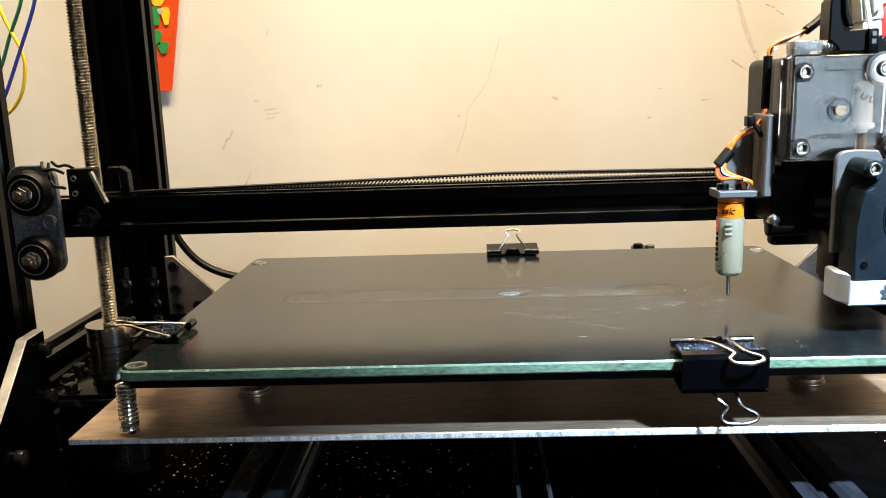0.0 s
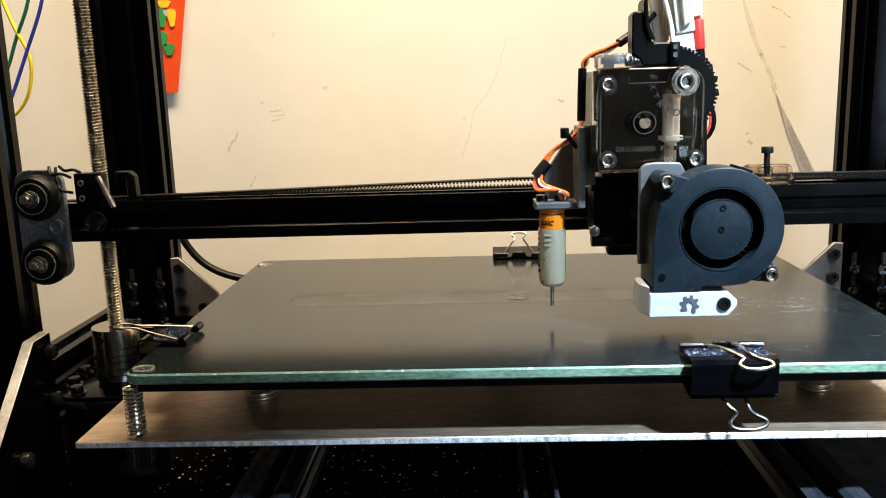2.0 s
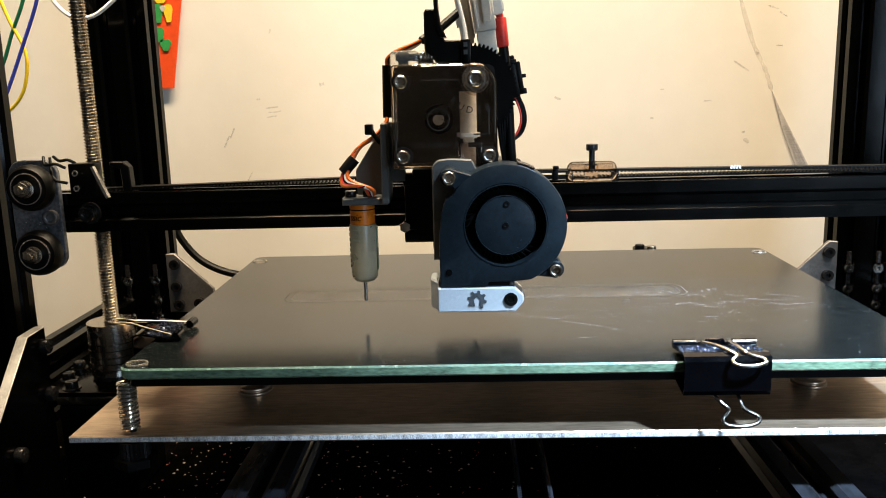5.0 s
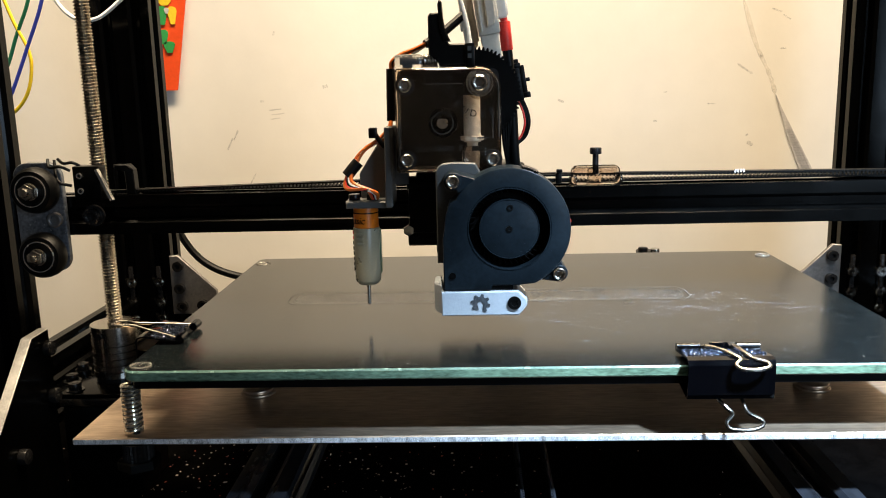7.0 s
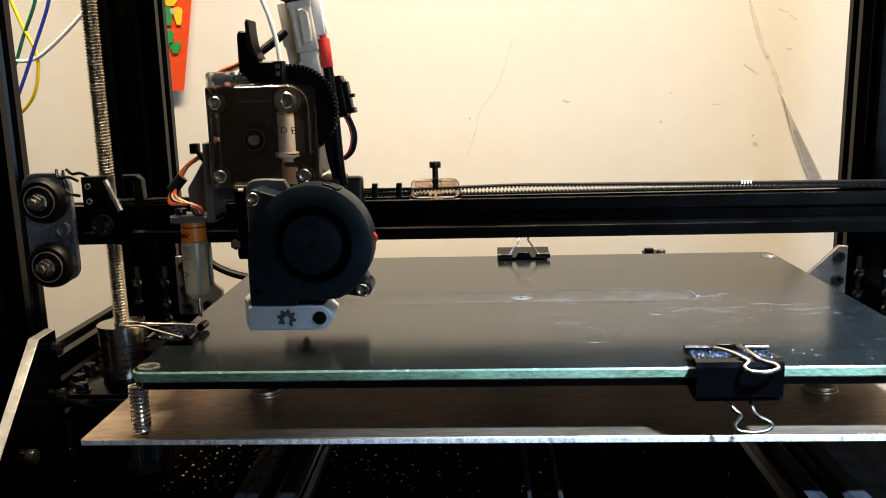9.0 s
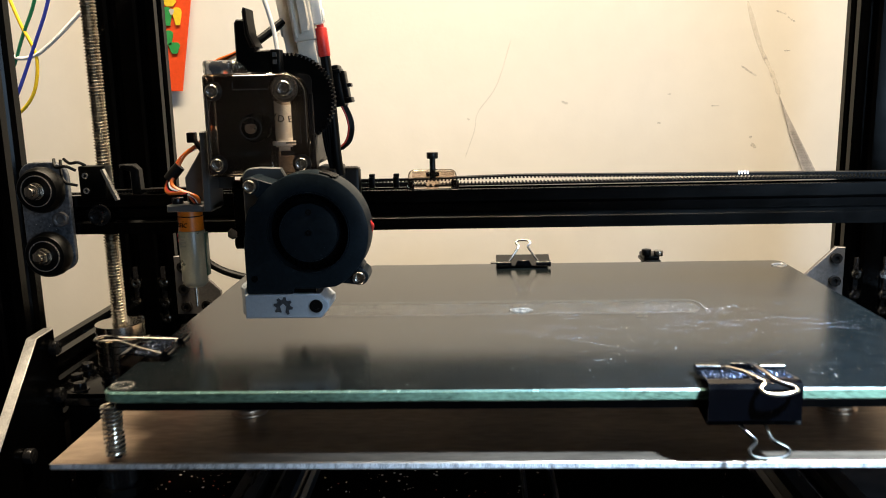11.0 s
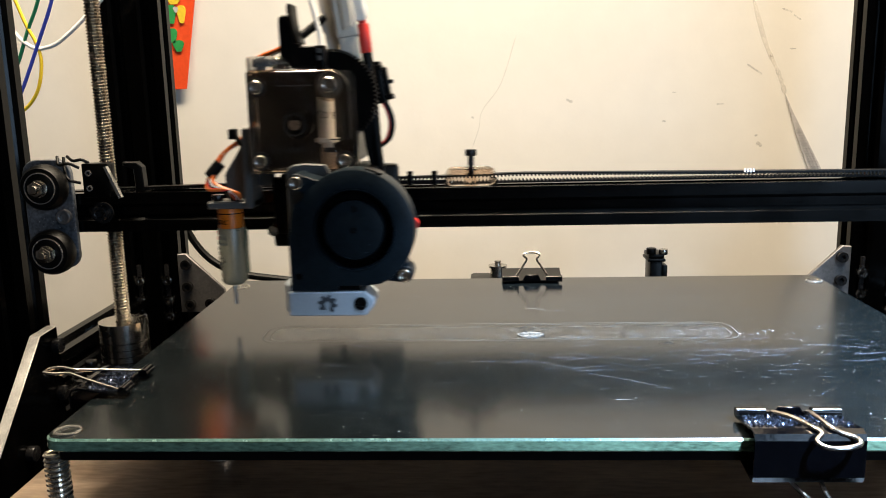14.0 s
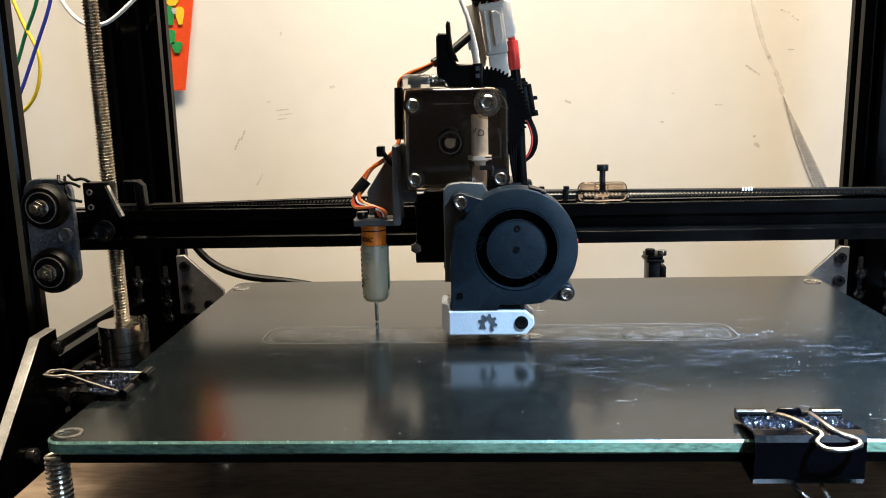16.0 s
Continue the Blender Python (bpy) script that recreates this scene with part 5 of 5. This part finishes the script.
for i, m_ in enumerate((M_ORANGEWIRE, M_RED, M_RUBBER, M_WHITE, M_ORANGEWIRE)):
    o = 0.0010 * i
    bm = tube([(PX + 0.004 + o * 0.5, PY - 0.004, 0.0500), (PX + 0.0015 + o, PY - 0.007, 0.0545 - o * 0.4), (PX - 0.0072 + o * 0.6, PY - 0.006, 0.0548 + o * 0.7), (PX - 0.0066 + o * 0.9, PY - 0.003, 0.0612 + o), (PX - 0.001 + o * 0.6, PY - 0.002, 0.0698 + o * 0.5),
               (PX + 0.0085 + o * 0.4, PY - 0.003, 0.0765), (PX + 0.0125, PY - 0.002 + o * 0.4, 0.0815), (PX + 0.0130, PY, 0.0850)], 0.00095, 8)
    part("probe_lead", bm, m_, head)
part("lead_wrap", tube([(PX - 0.0072, PY - 0.0035, 0.0600), (PX - 0.0045, PY - 0.003, 0.0632), (PX - 0.0020, PY - 0.0025, 0.0660)], 0.0026, 12), M_RUBBER, head)
part("cable_tie", [box(PX + 0.0035, PX + 0.0070, PY - 0.007, PY - 0.002, 0.0765, 0.0810, 0.0005), tube([(PX + 0.005, PY - 0.005, 0.080), (PX + 0.0095, PY - 0.006, 0.0735), (PX + 0.0105, PY - 0.003, 0.0725)], 0.0011)], M_BLACK, head)
part("lead_sleeve", tube([(PX + 0.0130, PY, 0.0835), (PX + 0.0132, PY, 0.095), (PX + 0.0135, PY, 0.1060)], 0.0019, straight=True), M_RUBBER, head)
for i, m_ in enumerate((M_ORANGEWIRE, M_RUBBER, M_ORANGEWIRE, M_WHITE)):
    d = 0.0008 * i
    part("probe_lead", tube([(PX + 0.0135, PY + d, 0.1055), (PX + 0.0140 + d, PY, 0.1090), (PX + 0.018, PY + d, 0.1120 - d * 0.5), (PX + 0.025, PY, 0.1145 - d * 0.6), (PX + 0.0315, PY + d, 0.1175)], 0.0007, 8), m_, head)
part("lead_sleeve", tube([(PX + 0.0290, PY, 0.1160), (PX + 0.036, PY + 0.004, 0.1205), (PX + 0.0455, PY + 0.010, 0.1285)], 0.0019), M_RUBBER, head)

# belt clamp that rides with the head
NEAR[0] = 0.933
clamp = part("belt_clamp", [prism(rounded(0.1895, 0.2155, 0.0448, 0.0550, 0.0036), "y", 0.2005, 0.2032, 0.0005)], M_SMOKE, head, "smoky clear belt tensioner")
part("clamp_body", [box(0.1915, 0.2140, 0.2035, 0.2095, 0.0505, 0.0535, 0.0005), box(0.199, 0.206, 0.2035, 0.2095, 0.0440, 0.0530, 0.0005)], M_SMOKE, clamp)
for x in (0.1885, 0.2125):
    part("clamp_foot", box(x, x + 0.0042, 0.1995, 0.2032, 0.0440, 0.0492, 0.0006), M_SMOKE, clamp)
part("thumb_screw", [cyl((0.2027, 0.203, 0.050), (0.2027, 0.203, 0.0606), 0.0016, seg=16), cyl((0.2027, 0.203, 0.0606), (0.2027, 0.203, 0.0640), 0.0031, seg=18, bevel=0.0004)], M_DARKSTEEL, clamp)
part("belt_end", [box(0.160, 0.190, 0.2010, 0.2034, 0.0468, 0.0482), box(0.160, 0.190, 0.2010, 0.2034, 0.0494, 0.0504)], M_RUBBER, head)
for x in (0.1685, 0.1815):
    part("belt_tie", [box(x, x + 0.0032, 0.1995, 0.2034, 0.0455, 0.0515, 0.0005), box(x + 0.0004, x + 0.0034, 0.1985, 0.2020, 0.0515, 0.0532, 0.0004)], M_BLACK, head)
part("carriage", [box(0.118, 0.165, 0.1905, 0.1985, 0.010, 0.058, 0.002), box(0.122, 0.135, 0.150, 0.1905, 0.036, 0.050, 0.001), box(0.146, 0.158, 0.160, 0.1905, 0.036, 0.060, 0.001)], M_BLACK, head)

NEAR[0] = 1.0
# the strand of filament that hangs in a loop and follows the head
LOOP = (-0.082, 0.30, 0.135)
hang = thing("filament_loop", LOOP, "white filament strand hanging in a loose loop", "filament")
part("strand", tube([(-0.158, 0.30, 0.243), (-0.140, 0.30, 0.193), (-0.126, 0.30, 0.163), (-0.1145, 0.30, 0.1515), (-0.1040, 0.30, 0.1505), (-0.093, 0.30, 0.1555), (-0.072, 0.302, 0.174), (-0.039, 0.305, 0.208), (-0.014, 0.31, 0.243)], 0.0013), M_WHITE, hang)


def motions():
    """The head steps from place to place, the gantry dips at each, and the bed comes forward once."""
    lift = [(0.0, 0.0080), (0.5, 0.0095), (1.0, 0.0096), (1.5, 0.0095), (1.75, 0.0090), (2.0, 0.0068), (2.5, 0.0), (2.7, -0.0002),
            (3.0, 0.0026), (3.5, 0.0086), (3.65, 0.0094), (4.0, 0.0094), (5.0, 0.0094), (5.3, 0.0075), (6.0, 0.0002), (6.15, 0.0004), (6.5, 0.0042), (7.0, 0.0091), (7.15, 0.0093),
            (8.0, 0.0094), (8.3, 0.0094), (8.5, 0.0087), (9.0, 0.0037), (9.2, 0.0008), (9.35, 0.0), (9.6, 0.002), (10.2, 0.009), (10.4, 0.0095), (11.3, 0.0095), (11.5, 0.0094),
            (12.0, 0.0057), (12.5, 0.0), (13.0, 0.0048), (13.4, 0.0090), (13.5, 0.0094), (14.5, 0.0095), (14.8, 0.0095), (15.0, 0.0088), (15.5, 0.0032), (15.8, 0.0004), (16.0, 0.0)]
    slide = [(0.0, 0.1660), (0.55, 0.1650), (0.64, 0.1620), (1.0, 0.1279), (1.4, 0.0870), (1.5, 0.0850), (1.7, 0.0831), (3.9, 0.0831), (4.0, 0.0769), (4.2, 0.0590),
             (4.7, 0.0060), (4.82, 0.0004), (7.3, 0.0004), (7.38, -0.0040), (7.5, -0.0157), (8.0, -0.0670), (8.12, -0.0790), (8.22, -0.0823), (13.78, -0.0823),
             (13.88, -0.0780), (14.0, -0.0652), (14.5, -0.0137), (14.62, -0.0030), (14.72, 0.0), (16.0, 0.0)]

    def at(rows, t):
        for (a, u), (b, v) in zip(rows, rows[1:]):
            if a <= t <= b:
                return u + (v - u) * (t - a) / (b - a)
        return rows[-1][1]

    o = ORIGIN
    times = sorted({t for t, _ in lift} | {t for t, _ in slide})
    p = o["x_gantry"]
    walk(gantry, [(t, pose(p.x, p.y, p.z + 0.89 * v)) for t, v in lift])
    p = o["print_head"]
    walk(head, [(t, pose(p.x + at(slide, t), p.y, p.z + 0.84 * at(lift, t))) for t in times])
    p = o["filament_loop"]
    walk(hang, [(t, pose(p.x + 0.58 * at(slide, t), p.y, p.z + 0.265 * at(slide, t) + 0.3 * at(lift, t))) for t in times])
    bed_rows = [(0.0, BED_Y), (10.70, BED_Y), (10.80, BED_Y - 0.004), (11.3, 0.0070), (11.38, 0.0012), (11.46, 0.0), (16.0, 0.0)]
    for ob in RIDERS:
        p = ob.matrix_basis.copy()
        walk(ob, [(t, Matrix.Translation((0, v, 0)) @ p) for t, v in bed_rows])


RIDERS = [bed] + ON_BED
motions()
